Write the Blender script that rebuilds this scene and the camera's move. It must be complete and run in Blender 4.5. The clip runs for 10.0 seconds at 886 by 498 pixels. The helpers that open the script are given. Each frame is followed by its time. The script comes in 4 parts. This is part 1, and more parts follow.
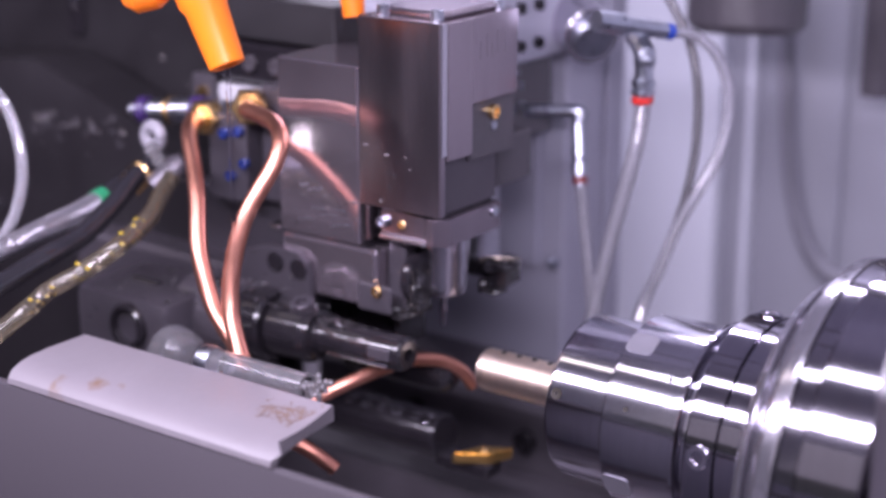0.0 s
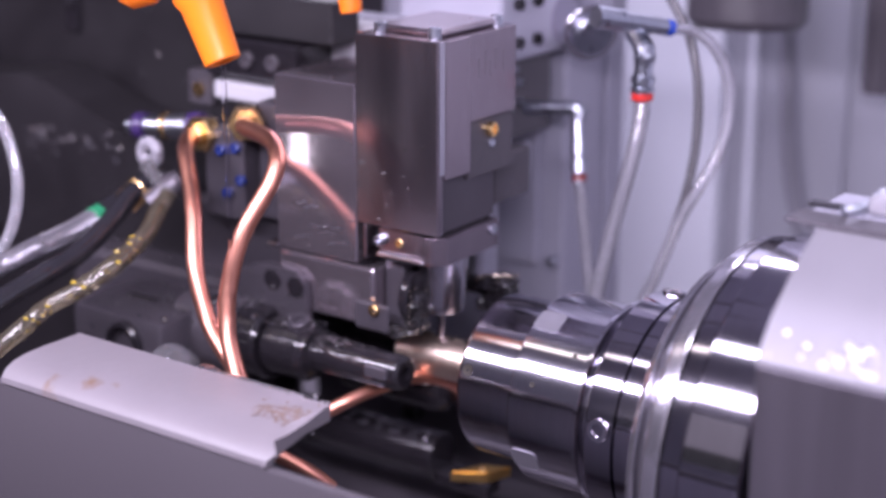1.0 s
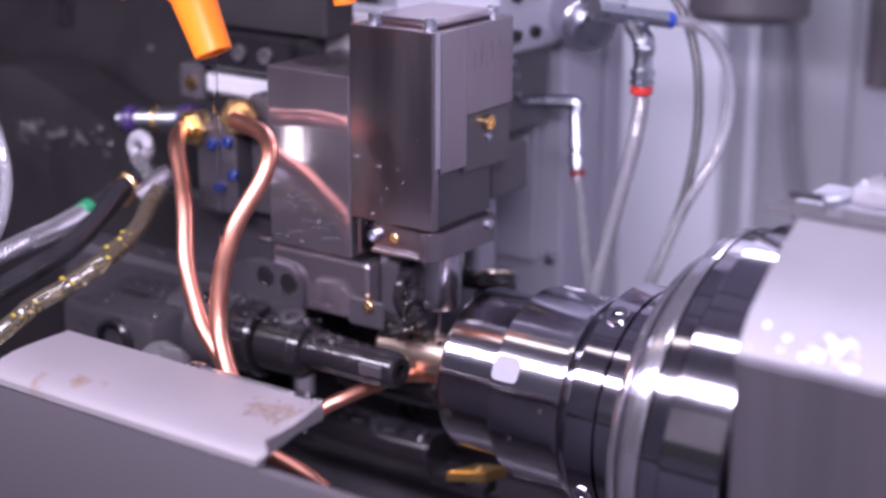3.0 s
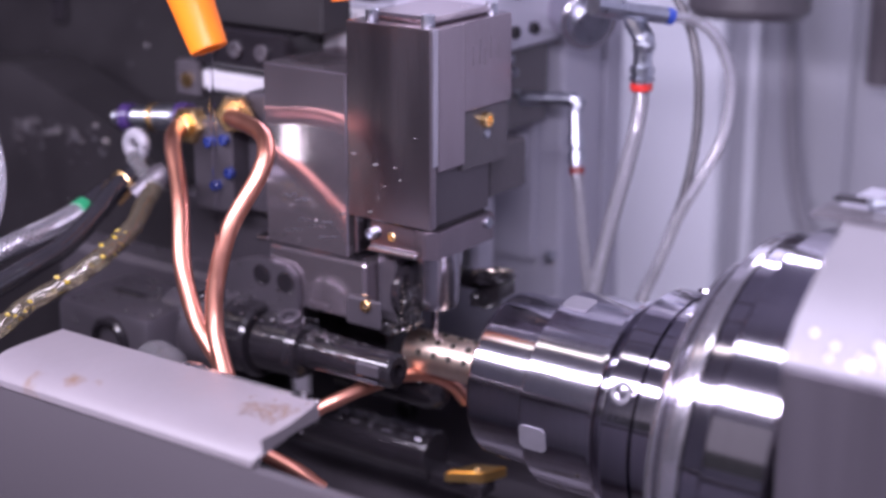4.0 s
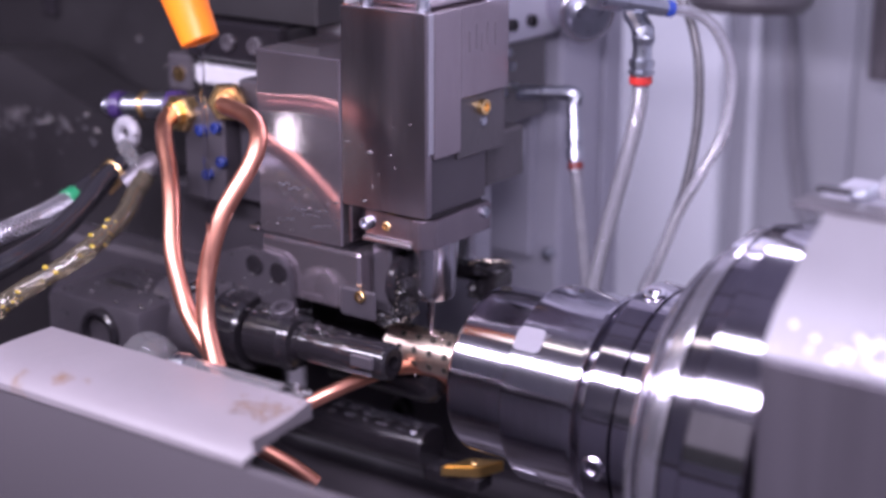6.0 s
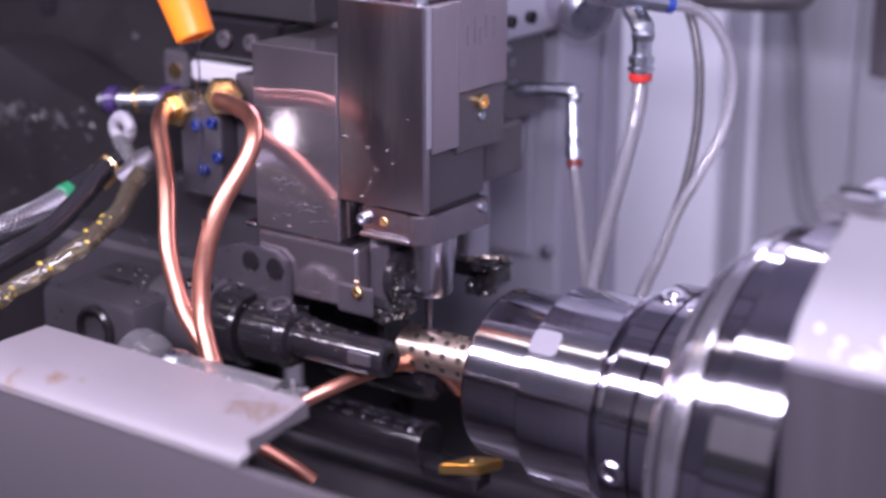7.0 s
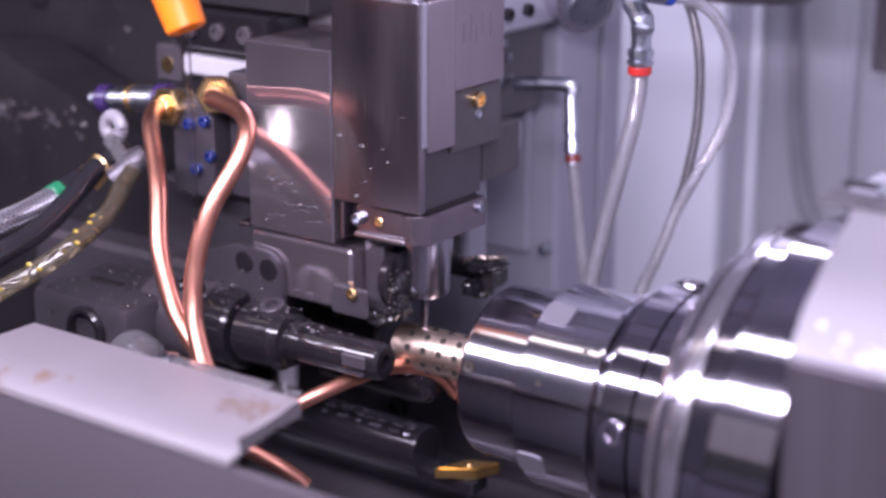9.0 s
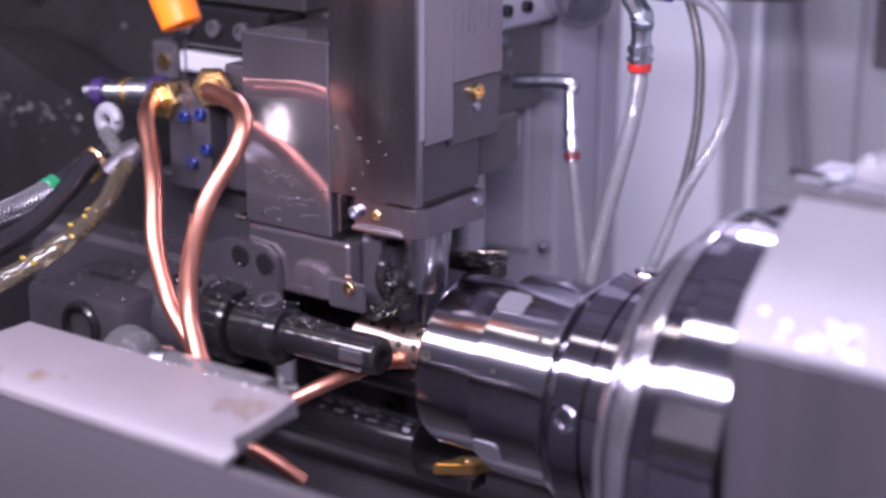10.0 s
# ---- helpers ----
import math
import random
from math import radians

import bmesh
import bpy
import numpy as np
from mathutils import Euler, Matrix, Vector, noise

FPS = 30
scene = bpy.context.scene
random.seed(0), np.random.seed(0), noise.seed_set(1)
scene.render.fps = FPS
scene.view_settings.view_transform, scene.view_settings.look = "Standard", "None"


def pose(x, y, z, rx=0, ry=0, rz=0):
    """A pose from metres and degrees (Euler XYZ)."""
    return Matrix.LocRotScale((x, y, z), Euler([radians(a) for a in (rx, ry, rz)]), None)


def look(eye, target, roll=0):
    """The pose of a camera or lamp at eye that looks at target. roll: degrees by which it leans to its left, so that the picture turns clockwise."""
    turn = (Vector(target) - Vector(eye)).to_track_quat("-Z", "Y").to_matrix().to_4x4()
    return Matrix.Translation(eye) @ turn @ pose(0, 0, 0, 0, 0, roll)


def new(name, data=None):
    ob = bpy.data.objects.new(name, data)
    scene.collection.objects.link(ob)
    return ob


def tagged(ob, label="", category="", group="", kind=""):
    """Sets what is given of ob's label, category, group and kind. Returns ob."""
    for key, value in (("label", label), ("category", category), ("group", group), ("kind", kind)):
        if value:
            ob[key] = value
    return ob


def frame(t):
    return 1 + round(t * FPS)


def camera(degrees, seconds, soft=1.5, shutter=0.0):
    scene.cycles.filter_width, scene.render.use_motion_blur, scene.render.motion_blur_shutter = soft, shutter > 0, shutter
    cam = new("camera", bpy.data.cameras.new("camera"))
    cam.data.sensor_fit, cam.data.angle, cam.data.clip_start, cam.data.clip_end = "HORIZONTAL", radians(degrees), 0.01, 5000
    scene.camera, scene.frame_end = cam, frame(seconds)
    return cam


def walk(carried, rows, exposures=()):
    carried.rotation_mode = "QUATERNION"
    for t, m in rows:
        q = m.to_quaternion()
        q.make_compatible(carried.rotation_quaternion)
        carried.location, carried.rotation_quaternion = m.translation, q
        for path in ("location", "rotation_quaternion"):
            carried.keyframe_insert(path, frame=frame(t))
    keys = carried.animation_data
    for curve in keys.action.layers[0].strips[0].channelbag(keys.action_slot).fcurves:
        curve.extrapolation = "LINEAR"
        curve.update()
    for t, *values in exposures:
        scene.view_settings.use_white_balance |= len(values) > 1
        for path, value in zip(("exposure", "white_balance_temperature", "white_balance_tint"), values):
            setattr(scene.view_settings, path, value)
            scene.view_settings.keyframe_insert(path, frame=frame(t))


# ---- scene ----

# ---- camera: a slow straight push towards the spindle ----
cam = camera(29.3, 10.0, soft=3.0)
cam.data.dof.use_dof = True
cam.data.dof.focus_distance, cam.data.dof.aperture_fstop = 0.600, 4.6
AIM = Vector((-0.56120, 0.77526, -0.28987))
EYES = [(0, (0.37072, -0.51263, 0.48373)), (2, (0.36567, -0.50287, 0.47883)), (4, (0.3608, -0.49347, 0.47411)), (6, (0.3561, -0.4844, 0.46956)), (8, (0.35157, -0.47564, 0.46517)), (10, (0.34719, -0.46719, 0.46093))]
walk(cam, [(t, look(e, Vector(e) + AIM, 0.1)) for t, e in EYES], exposures=((0.0, 0.28), (10.0, 0.33)))

# ---- world and lamps ----
ZC = 0.247                     # height of the spindle axis
world = bpy.data.worlds.new("world")
scene.world = world
world.use_nodes = True
world.node_tree.nodes["Background"].inputs[0].default_value = (0.55, 0.52, 0.62, 1)
world.node_tree.nodes["Background"].inputs[1].default_value = 0.12


def strip_lamp(name, eye, target, long, wide, watts, color):
    data = bpy.data.lights.new(name, "AREA")
    data.shape, data.size, data.size_y, data.energy, data.color = "RECTANGLE", long, wide, watts, color
    ob = new(name, data)
    z = (Vector(eye) - Vector(target)).normalized()
    x = Vector((1, 0, 0))
    y = z.cross(x).normalized()
    ob.matrix_world = Matrix.Translation(eye) @ Matrix((x, y, z)).transposed().to_4x4()
    return ob


strip_lamp("door_strip_lamp", (0.03, -0.352, 0.530), (0.03, 0, ZC), 0.80, 0.046, 5.5, (0.86, 0.775, 1.0))
strip_lamp("roof_strip_lamp", (0.09, -0.228, 0.700), (0.09, -0.03, 0.28), 0.42, 0.036, 1.1, (0.85, 0.79, 1.0))
strip_lamp("roof_tube_lamp", (-0.36, -0.228, 0.700), (-0.36, -0.03, 0.28), 0.46, 0.030, 0.16, (1.0, 0.86, 0.86))
strip_lamp("rear_strip_lamp", (-0.16, 0.235, 0.610), (0.0, 0, ZC), 0.50, 0.026, 2.5, (0.835, 0.77, 1.0))

# Soft fill lamp, added unseen at the front to lift the dark parts.
fill_lamp = bpy.data.lights.new("front_fill_light", "AREA")
fill_lamp.shape, fill_lamp.size, fill_lamp.size_y, fill_lamp.energy, fill_lamp.color = "RECTANGLE", 0.78, 0.27, 0.2, (0.91, 0.80, 1.0)
fill_ob = new("front_fill_light", fill_lamp)
fill_ob.matrix_world = look((0.10, -0.81, 0.555), (0.10, 0.0, 0.555))

work = bpy.data.lights.new("work_lamp", "AREA")
work.shape, work.size, work.size_y, work.energy, work.color = "RECTANGLE", 0.0045, 0.030, 0.0045, (0.95, 0.90, 1.0)
work_ob = new("work_lamp", work)
work_ob.matrix_world = look((-0.236, -0.238, 0.258), (-0.049, -0.024, 0.326))

# ---- materials ----
def mat(name, color, rough=0.4, metal=0.0, vary=0.25, scale=60.0, bump=0.15, fine=900.0, stretch=(1, 1, 1), trans=0.0, coat=0.0, spots=None, ior=1.45):
    m = bpy.data.materials.new(name)
    m.use_nodes = True
    nt = m.node_tree
    b = nt.nodes["Principled BSDF"]
    b.inputs["Metallic"].default_value = metal
    b.inputs["IOR"].default_value = ior
    b.inputs["Transmission Weight"].default_value = trans
    b.inputs["Coat Weight"].default_value = coat
    b.inputs["Coat Roughness"].default_value = 0.08
    tc = nt.nodes.new("ShaderNodeTexCoord")
    mp = nt.nodes.new("ShaderNodeMapping")
    mp.inputs["Scale"].default_value = stretch
    nt.links.new(tc.outputs["Object"], mp.inputs[0])
    big = nt.nodes.new("ShaderNodeTexNoise")
    big.inputs["Scale"].default_value = scale
    big.inputs["Detail"].default_value = 5
    nt.links.new(mp.outputs[0], big.inputs["Vector"])
    small = nt.nodes.new("ShaderNodeTexNoise")
    small.inputs["Scale"].default_value = fine
    small.inputs["Detail"].default_value = 3
    nt.links.new(mp.outputs[0], small.inputs["Vector"])
    ramp = nt.nodes.new("ShaderNodeMixRGB")
    c = Vector(color)
    ramp.inputs[1].default_value = (*(c * (1 - vary)), 1)
    ramp.inputs[2].default_value = (*[min(v * (1 + vary), 1) for v in c], 1)
    nt.links.new(big.outputs["Fac"], ramp.inputs[0])
    out = ramp.outputs[0]
    if spots:
        dirt = nt.nodes.new("ShaderNodeTexNoise")
        dirt.inputs["Scale"].default_value = spots[1]
        dirt.inputs["Detail"].default_value = 7
        nt.links.new(tc.outputs["Object"], dirt.inputs["Vector"])
        cut = nt.nodes.new("ShaderNodeMapRange")
        cut.inputs[1].default_value, cut.inputs[2].default_value = spots[2], spots[2] + 0.08
        nt.links.new(dirt.outputs["Fac"], cut.inputs[0])
        mix = nt.nodes.new("ShaderNodeMixRGB")
        mix.inputs[2].default_value = (*spots[0], 1)
        nt.links.new(cut.outputs[0], mix.inputs[0])
        nt.links.new(out, mix.inputs[1])
        out = mix.outputs[0]
    nt.links.new(out, b.inputs["Base Color"])
    rr = nt.nodes.new("ShaderNodeMapRange")
    k = min(vary / 0.25, 1.2)
    rr.inputs[3].default_value, rr.inputs[4].default_value = rough * (1 - 0.35 * k), min(rough * (1 + 0.4 * k), 1)
    nt.links.new(big.outputs["Fac"], rr.inputs[0])
    nt.links.new(rr.outputs[0], b.inputs["Roughness"])
    bp = nt.nodes.new("ShaderNodeBump")
    bp.inputs["Strength"].default_value = bump
    bp.inputs["Distance"].default_value = 0.0004
    nt.links.new(small.outputs["Fac"], bp.inputs["Height"])
    nt.links.new(bp.outputs[0], b.inputs["Normal"])
    return m


CHROME = mat("turned_steel", (0.57, 0.555, 0.61), 0.11, 1.0, 0.10, 60, 0.05, 420, (9, 1, 1))
CHROME_DARK = mat("hardened_steel", (0.37, 0.35, 0.40), 0.09, 1.0, 0.10, 50, 0.03, 400, (9, 1, 1))
STEEL = mat("ground_steel", (0.37, 0.322, 0.352), 0.24, 1.0, 0.20, 70, 0.10, 500, (1, 1, 0.12))
STEEL_POLISHED = mat("oily_ground_steel", (0.40, 0.345, 0.385), 0.075, 0.88, 0.25, 45, 0.08, 90)
BLACK = mat("black_oxide_steel", (0.015, 0.013, 0.016), 0.15, 0.0, 0.4, 70, 0.15, 300, coat=0.3)
BLACK_MATT = mat("dark_casting", (0.060, 0.053, 0.062), 0.34, 0.0, 0.45, 40, 0.4, 300, coat=0.35)
COPPER = mat("copper", (0.60, 0.275, 0.20), 0.36, 1.0, 0.12, 120, 0.12, 500)
BRASS = mat("brass", (0.80, 0.55, 0.26), 0.25, 1.0, 0.2, 200, 0.2, 700)
GOLD = mat("titanium_nitride", (0.85, 0.56, 0.20), 0.32, 1.0, 0.12, 200, 0.1, 900)
BRONZE = mat("bronze_tube", (0.82, 0.67, 0.56), 0.36, 1.0, 0.12, 150, 0.15, 700, (6, 1, 1))
RING = mat("satin_bright_ring", (0.42, 0.405, 0.45), 0.17, 0.9, 0.06, 60, 0.06, 400)
PALE_METAL = mat("matt_ground_pad", (0.23, 0.22, 0.255), 0.5, 0.6, 0.1, 200, 0.1, 600)
CHROME_SATIN = mat("satin_turned_steel", (0.62, 0.60, 0.65), 0.22, 1.0, 0.1, 80, 0.1, 500, (1, 1, 0.1))
DROP = mat("coolant_drop", (0.020, 0.018, 0.020), 0.08, 0.0, 0.3, 300, 0.0, 500, coat=1.0)
DARK_PAINT = mat("dark_slide_paint", (0.011, 0.0092, 0.0115), 0.52, 0.0, 0.45, 25, 0.35, 300)
MANIFOLD = mat("dull_manifold", (0.085, 0.076, 0.09), 0.35, 0.5, 0.2, 60, 0.15, 400)
# Darker wall colour that carries the dimmer light on the back wall.
WALL_DIM = mat("dim_wall_paint", (0.345, 0.345, 0.39), 0.45, 0.0, 0.08, 8, 0.05, 200, (1, 1, 0.1))
SLOPE = mat("satin_sloping_plate", (0.205, 0.196, 0.22), 0.42, 0.35, 0.14, 22, 0.08, 300)
BRAID_DARK = mat("dark_braided_hose", (0.11, 0.105, 0.115), 0.35, 0.3, 0.7, 700, 0.9, 900, coat=0.6)
ORANGE = mat("orange_plastic", (0.80, 0.18, 0.010), 0.38, 0.0, 0.06, 80, 0.08, 500)
WHITE = mat("white_cover_paint", (0.175, 0.158, 0.174), 0.42, 0.0, 0.16, 26, 0.30, 240, spots=((0.14, 0.09, 0.065), 45, 0.645))
# Darker copy of the cover paint; the front face's shade is in the colour.
SHADED_COVER = mat("shaded_cover_paint", (0.056, 0.049, 0.058), 0.7, 0.0, 0.05, 20, 0.15, 300)
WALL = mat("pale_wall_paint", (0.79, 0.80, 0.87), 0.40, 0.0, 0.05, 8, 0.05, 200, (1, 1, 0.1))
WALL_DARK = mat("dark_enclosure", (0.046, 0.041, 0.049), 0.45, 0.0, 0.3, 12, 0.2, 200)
CABLE = mat("grey_cable_sheath", (0.19, 0.185, 0.215), 0.45, 0.0, 0.15, 40, 0.1, 300)
TRAY = mat("oily_chip_tray", (0.26, 0.24, 0.27), 0.34, 0.3, 0.35, 18, 0.3, 200, spots=((0.09, 0.075, 0.07), 60, 0.56))
RED_DARK = mat("dark_red_plastic", (0.20, 0.03, 0.028), 0.35, 0.0, 0.1, 100, 0.1, 500)
STREAM = mat("falling_coolant", (0.95, 0.94, 0.97), 0.02, 0.0, 0.02, 60, 0.0, 400, trans=1.0, ior=1.025)
PANEL = mat("grey_column_paint", (0.345, 0.34, 0.405), 0.34, 0.0, 0.15, 14, 0.08, 200)
CLEAR = mat("clear_hose", (0.62, 0.61, 0.64), 0.10, 0.0, 0.05, 60, 0.1, 400, trans=0.9, ior=1.35)
OIL_HOSE = mat("oily_clear_hose", (0.30, 0.25, 0.17), 0.08, 0.0, 0.5, 140, 0.9, 260, coat=1.0, trans=0.85, ior=1.42)
BRAID = mat("braided_hose", (0.60, 0.59, 0.64), 0.16, 0.0, 0.4, 700, 0.6, 1100, coat=1.0, trans=0.75, ior=1.38)
WIRE = mat("braid_wire", (0.30, 0.29, 0.325), 0.32, 0.9, 0.3, 300, 0.2, 600)
OIL = mat("yellow_oil", (0.62, 0.45, 0.06), 0.06, 0.0, 0.2, 300, 0.1, 500, trans=0.5, coat=1.0)
RUBBER = mat("black_rubber", (0.014, 0.013, 0.016), 0.16, 0.0, 0.3, 80, 0.5, 160, coat=0.6)
# Coolant specks and runs; bright metal colour stands in for their glints.
WET_GLINT = mat("coolant_glint_metal", (0.72, 0.70, 0.76), 0.12, 0.9, 0.3, 300, 0.2, 600)
SILVER = mat("nickel_fitting", (0.40, 0.42, 0.48), 0.30, 1.0, 0.25, 250, 0.4, 400)
BLUE = mat("blue_plastic", (0.02, 0.06, 0.38), 0.3, 0.0, 0.15, 100, 0.1, 500, coat=0.4)
BLUE_DARK = mat("dark_blue_screw", (0.015, 0.03, 0.16), 0.14, 0.2, 0.15, 100, 0.1, 500, coat=0.6)
RED = mat("red_plastic", (0.55, 0.035, 0.03), 0.35, 0.0, 0.1, 100, 0.1, 500)
PURPLE = mat("purple_plastic", (0.035, 0.018, 0.085), 0.3, 0.0, 0.15, 100, 0.1, 500, coat=0.3)
GREEN = mat("green_plastic", (0.02, 0.20, 0.09), 0.35, 0.0, 0.1, 100, 0.1, 500)
PALE = mat("pale_plastic", (0.25, 0.24, 0.27), 0.3, 0.0, 0.3, 160, 0.5, 400, coat=0.4)
LEDGE = mat("light_ledge_paint", (0.44, 0.43, 0.46), 0.4, 0.0, 0.08, 60, 0.1, 300)
CHIP = mat("metal_chips", (0.34, 0.29, 0.24), 0.25, 1.0, 0.4, 600, 0.5, 900)
HOLE = mat("oily_hole", (0.03, 0.025, 0.02), 0.5, 0.3, 0.2, 300, 0.1, 500)


# ---- builders ----
BASE = {}                      # the place of each thing's origin
CARRIAGE, CHUCK, HEADSTOCK = [], [], []   # what moves together


def thing(name, base, label, category, group="", moves=None, kind=""):
    ob = new(name)
    ob.empty_display_size = 0.01
    ob.location = base
    BASE[ob.name] = Vector(base)
    tagged(ob, label, category, group, kind)
    if moves is not None:
        moves.append(ob)
    return ob


def root(ob):
    while ob.parent:
        ob = ob.parent
    return ob


def part(name, bm, material, parent, label="", smooth=True):
    """One mesh under a thing or a part; the bmesh is given in the place's own coordinates."""
    bmesh.ops.translate(bm, verts=bm.verts, vec=-BASE[root(parent).name])
    me = bpy.data.meshes.new(name)
    bmesh.ops.recalc_face_normals(bm, faces=bm.faces)
    bm.to_mesh(me)
    bm.free()
    me.materials.append(material)
    if smooth:
        me.shade_smooth()
        me.set_sharp_from_angle(angle=radians(27))
    ob = new(name, me)
    ob.parent = parent
    return tagged(ob, label)


def solo(name, bm, material, base, label, category, moves=None, kind="", smooth=True):
    """A thing that is one mesh."""
    bmesh.ops.translate(bm, verts=bm.verts, vec=-Vector(base))
    me = bpy.data.meshes.new(name)
    bmesh.ops.recalc_face_normals(bm, faces=bm.faces)
    bm.to_mesh(me)
    bm.free()
    me.materials.append(material)
    if smooth:
        me.shade_smooth()
        me.set_sharp_from_angle(angle=radians(27))
    ob = new(name, me)
    ob.location = base
    BASE[ob.name] = Vector(base)
    if moves is not None:
        moves.append(ob)
    return tagged(ob, label, category, "", kind)


def box(lo, hi, bevel=0.0006, seg=1, m=None):
    bm = bmesh.new()
    bmesh.ops.create_cube(bm, size=1)
    lo, hi = Vector(lo), Vector(hi)
    for v in bm.verts:
        v.co = Vector([(a + b) / 2 + c * (b - a) for a, b, c in zip(lo, hi, v.co)])
    if bevel:
        bmesh.ops.bevel(bm, geom=list(bm.edges), offset=bevel, segments=seg, profile=0.5, affect="EDGES")
    if m:
        bmesh.ops.transform(bm, matrix=m, verts=bm.verts)
    return bm


def frame_to(a, b):
    """The pose at a whose z axis points to b."""
    return Matrix.Translation(a) @ (Vector(b) - Vector(a)).to_track_quat("Z", "Y").to_matrix().to_4x4()


def lathe(profile, a, b, n=48):
    """A turned body: profile of (distance from a along a to b, radius)."""
    bm = bmesh.new()
    rings = []
    for d, r in profile:
        if r <= 1e-6:
            rings.append([bm.verts.new((0, 0, d))])
        else:
            rings.append([bm.verts.new((r * math.cos(2 * math.pi * i / n), r * math.sin(2 * math.pi * i / n), d)) for i in range(n)])
    for p, q in zip(rings, rings[1:]):
        for i in range(n):
            j = (i + 1) % n
            if len(p) == 1 and len(q) == 1:
                break
            if len(p) == 1:
                bm.faces.new((p[0], q[i], q[j]))
            elif len(q) == 1:
                bm.faces.new((p[i], p[j], q[0]))
            else:
                bm.faces.new((p[i], p[j], q[j], q[i]))
    bmesh.ops.transform(bm, matrix=frame_to(a, b), verts=bm.verts)
    return bm


def rod(a, b, r, chamfer=0.0004, n=32):
    length = (Vector(b) - Vector(a)).length
    return lathe([(0, 0), (0, r - chamfer), (chamfer, r), (length - chamfer, r), (length, r - chamfer), (length, 0)], a, b, n)


def smooth_path(points, steps=8):
    """A curve through the points."""
    p = [Vector(q) for q in points]
    p = [2 * p[0] - p[1]] + p + [2 * p[-1] - p[-2]]
    out = []
    for i in range(1, len(p) - 2):
        for k in range(steps):
            t = k / steps
            a, b, c, d = p[i - 1:i + 3]
            out.append(0.5 * ((2 * b) + (c - a) * t + (2 * a - 5 * b + 4 * c - d) * t * t + (3 * b - a - 3 * c + d) * t ** 3))
    return out + [p[-2]]


def pipe(points, r, n=16, steps=8, waves=0.0, seed=1):
    path = smooth_path(points, steps)
    rng = random.Random(seed)
    bm = bmesh.new()
    side = Vector((0.31, 0.17, 0.93))
    rings = []
    for i, c in enumerate(path):
        t = (path[min(i + 1, len(path) - 1)] - path[max(i - 1, 0)]).normalized()
        u = (side - t * side.dot(t)).normalized()
        w = t.cross(u)
        rr = r * (1 + waves * rng.uniform(-1, 1))
        rings.append([bm.verts.new(c + rr * (u * math.cos(2 * math.pi * k / n) + w * math.sin(2 * math.pi * k / n))) for k in range(n)])
    for p, q in zip(rings, rings[1:]):
        for k in range(n):
            j = (k + 1) % n
            bm.faces.new((p[k], p[j], q[j], q[k]))
    bm.faces.new(rings[0])
    bm.faces.new(rings[-1])
    return bm


def join(*bms):
    out = bmesh.new()
    for b in bms:
        me = bpy.data.meshes.new("tmp")
        b.to_mesh(me)
        b.free()
        out.from_mesh(me)
        bpy.data.meshes.remove(me)
    return out


def braid(parent, path, r, strands, pitch, wire, material):
    """Crossing wires wound round a hose."""
    line = smooth_path(path, 10)
    out = []
    for sense in (1, -1):
        for k in range(strands):
            run, pts = 0.0, []
            for i, c in enumerate(line):
                t = (line[min(i + 1, len(line) - 1)] - line[max(i - 1, 0)]).normalized()
                u = (Vector((0.31, 0.17, 0.93)) - t * Vector((0.31, 0.17, 0.93)).dot(t)).normalized()
                w = t.cross(u)
                if i:
                    run += (c - line[i - 1]).length
                a = sense * run / pitch * 2 * math.pi + 2 * math.pi * k / strands
                pts.append(c + (u * math.cos(a) + w * math.sin(a)) * r)
            out.append(pipe(pts, wire, 5, 2))
    tagged(part("braid", join(*out), material, parent, "bright crossing steel wires"), kind="stuff")


def hex_nut(a, b, r, n=6):
    length = (Vector(b) - Vector(a)).length
    return lathe([(0, 0), (0, r * 0.9), (length * 0.12, r), (length * 0.88, r), (length, r * 0.9), (length, 0)], a, b, n)


def socket_screw(a, b, r):
    """A cap screw's head with its recessed socket; b is the outer end."""
    length = (Vector(b) - Vector(a)).length
    return lathe([(0, 0), (0, r), (length - 0.0003, r), (length, r - 0.0003), (length, r * 0.55), (length * 0.5, r * 0.5), (length * 0.5, 0)], a, b, 20)


def V(x, y, z):
    """Millimetres to metres."""
    return Vector((x / 1000, y / 1000, z / 1000))


# ---- enclosure ----
def structure(name, bm, material, label):
    me = bpy.data.meshes.new(name)
    bmesh.ops.recalc_face_normals(bm, faces=bm.faces)
    bm.to_mesh(me)
    bm.free()
    me.materials.append(material)
    return tagged(new(name, me), label, "wall", kind="structure")


structure("floor", box(V(-600, -800, 90), V(700, 420, 110), 0), TRAY, "dark oily chip tray floor of the machine")
structure("ceiling", box(V(-600, -800, 760), V(700, 420, 780), 0), PANEL, "grey painted ceiling of the machine enclosure")
structure("wall_back", box(V(-150, 301, 110), V(700, 320, 760), 0), WALL, "pale lavender painted sheet steel back wall")
# The left stretch of the back wall takes a darker colour.
structure("wall_back_dark", box(V(-600, 300, 110), V(-154, 320, 760), 0), WALL_DARK, "dark back wall behind the tool slide")
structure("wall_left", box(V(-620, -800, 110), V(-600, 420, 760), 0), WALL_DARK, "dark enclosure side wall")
structure("wall_right", box(V(700, -800, 110), V(720, 420, 760), 0), WALL, "pale enclosure side wall")
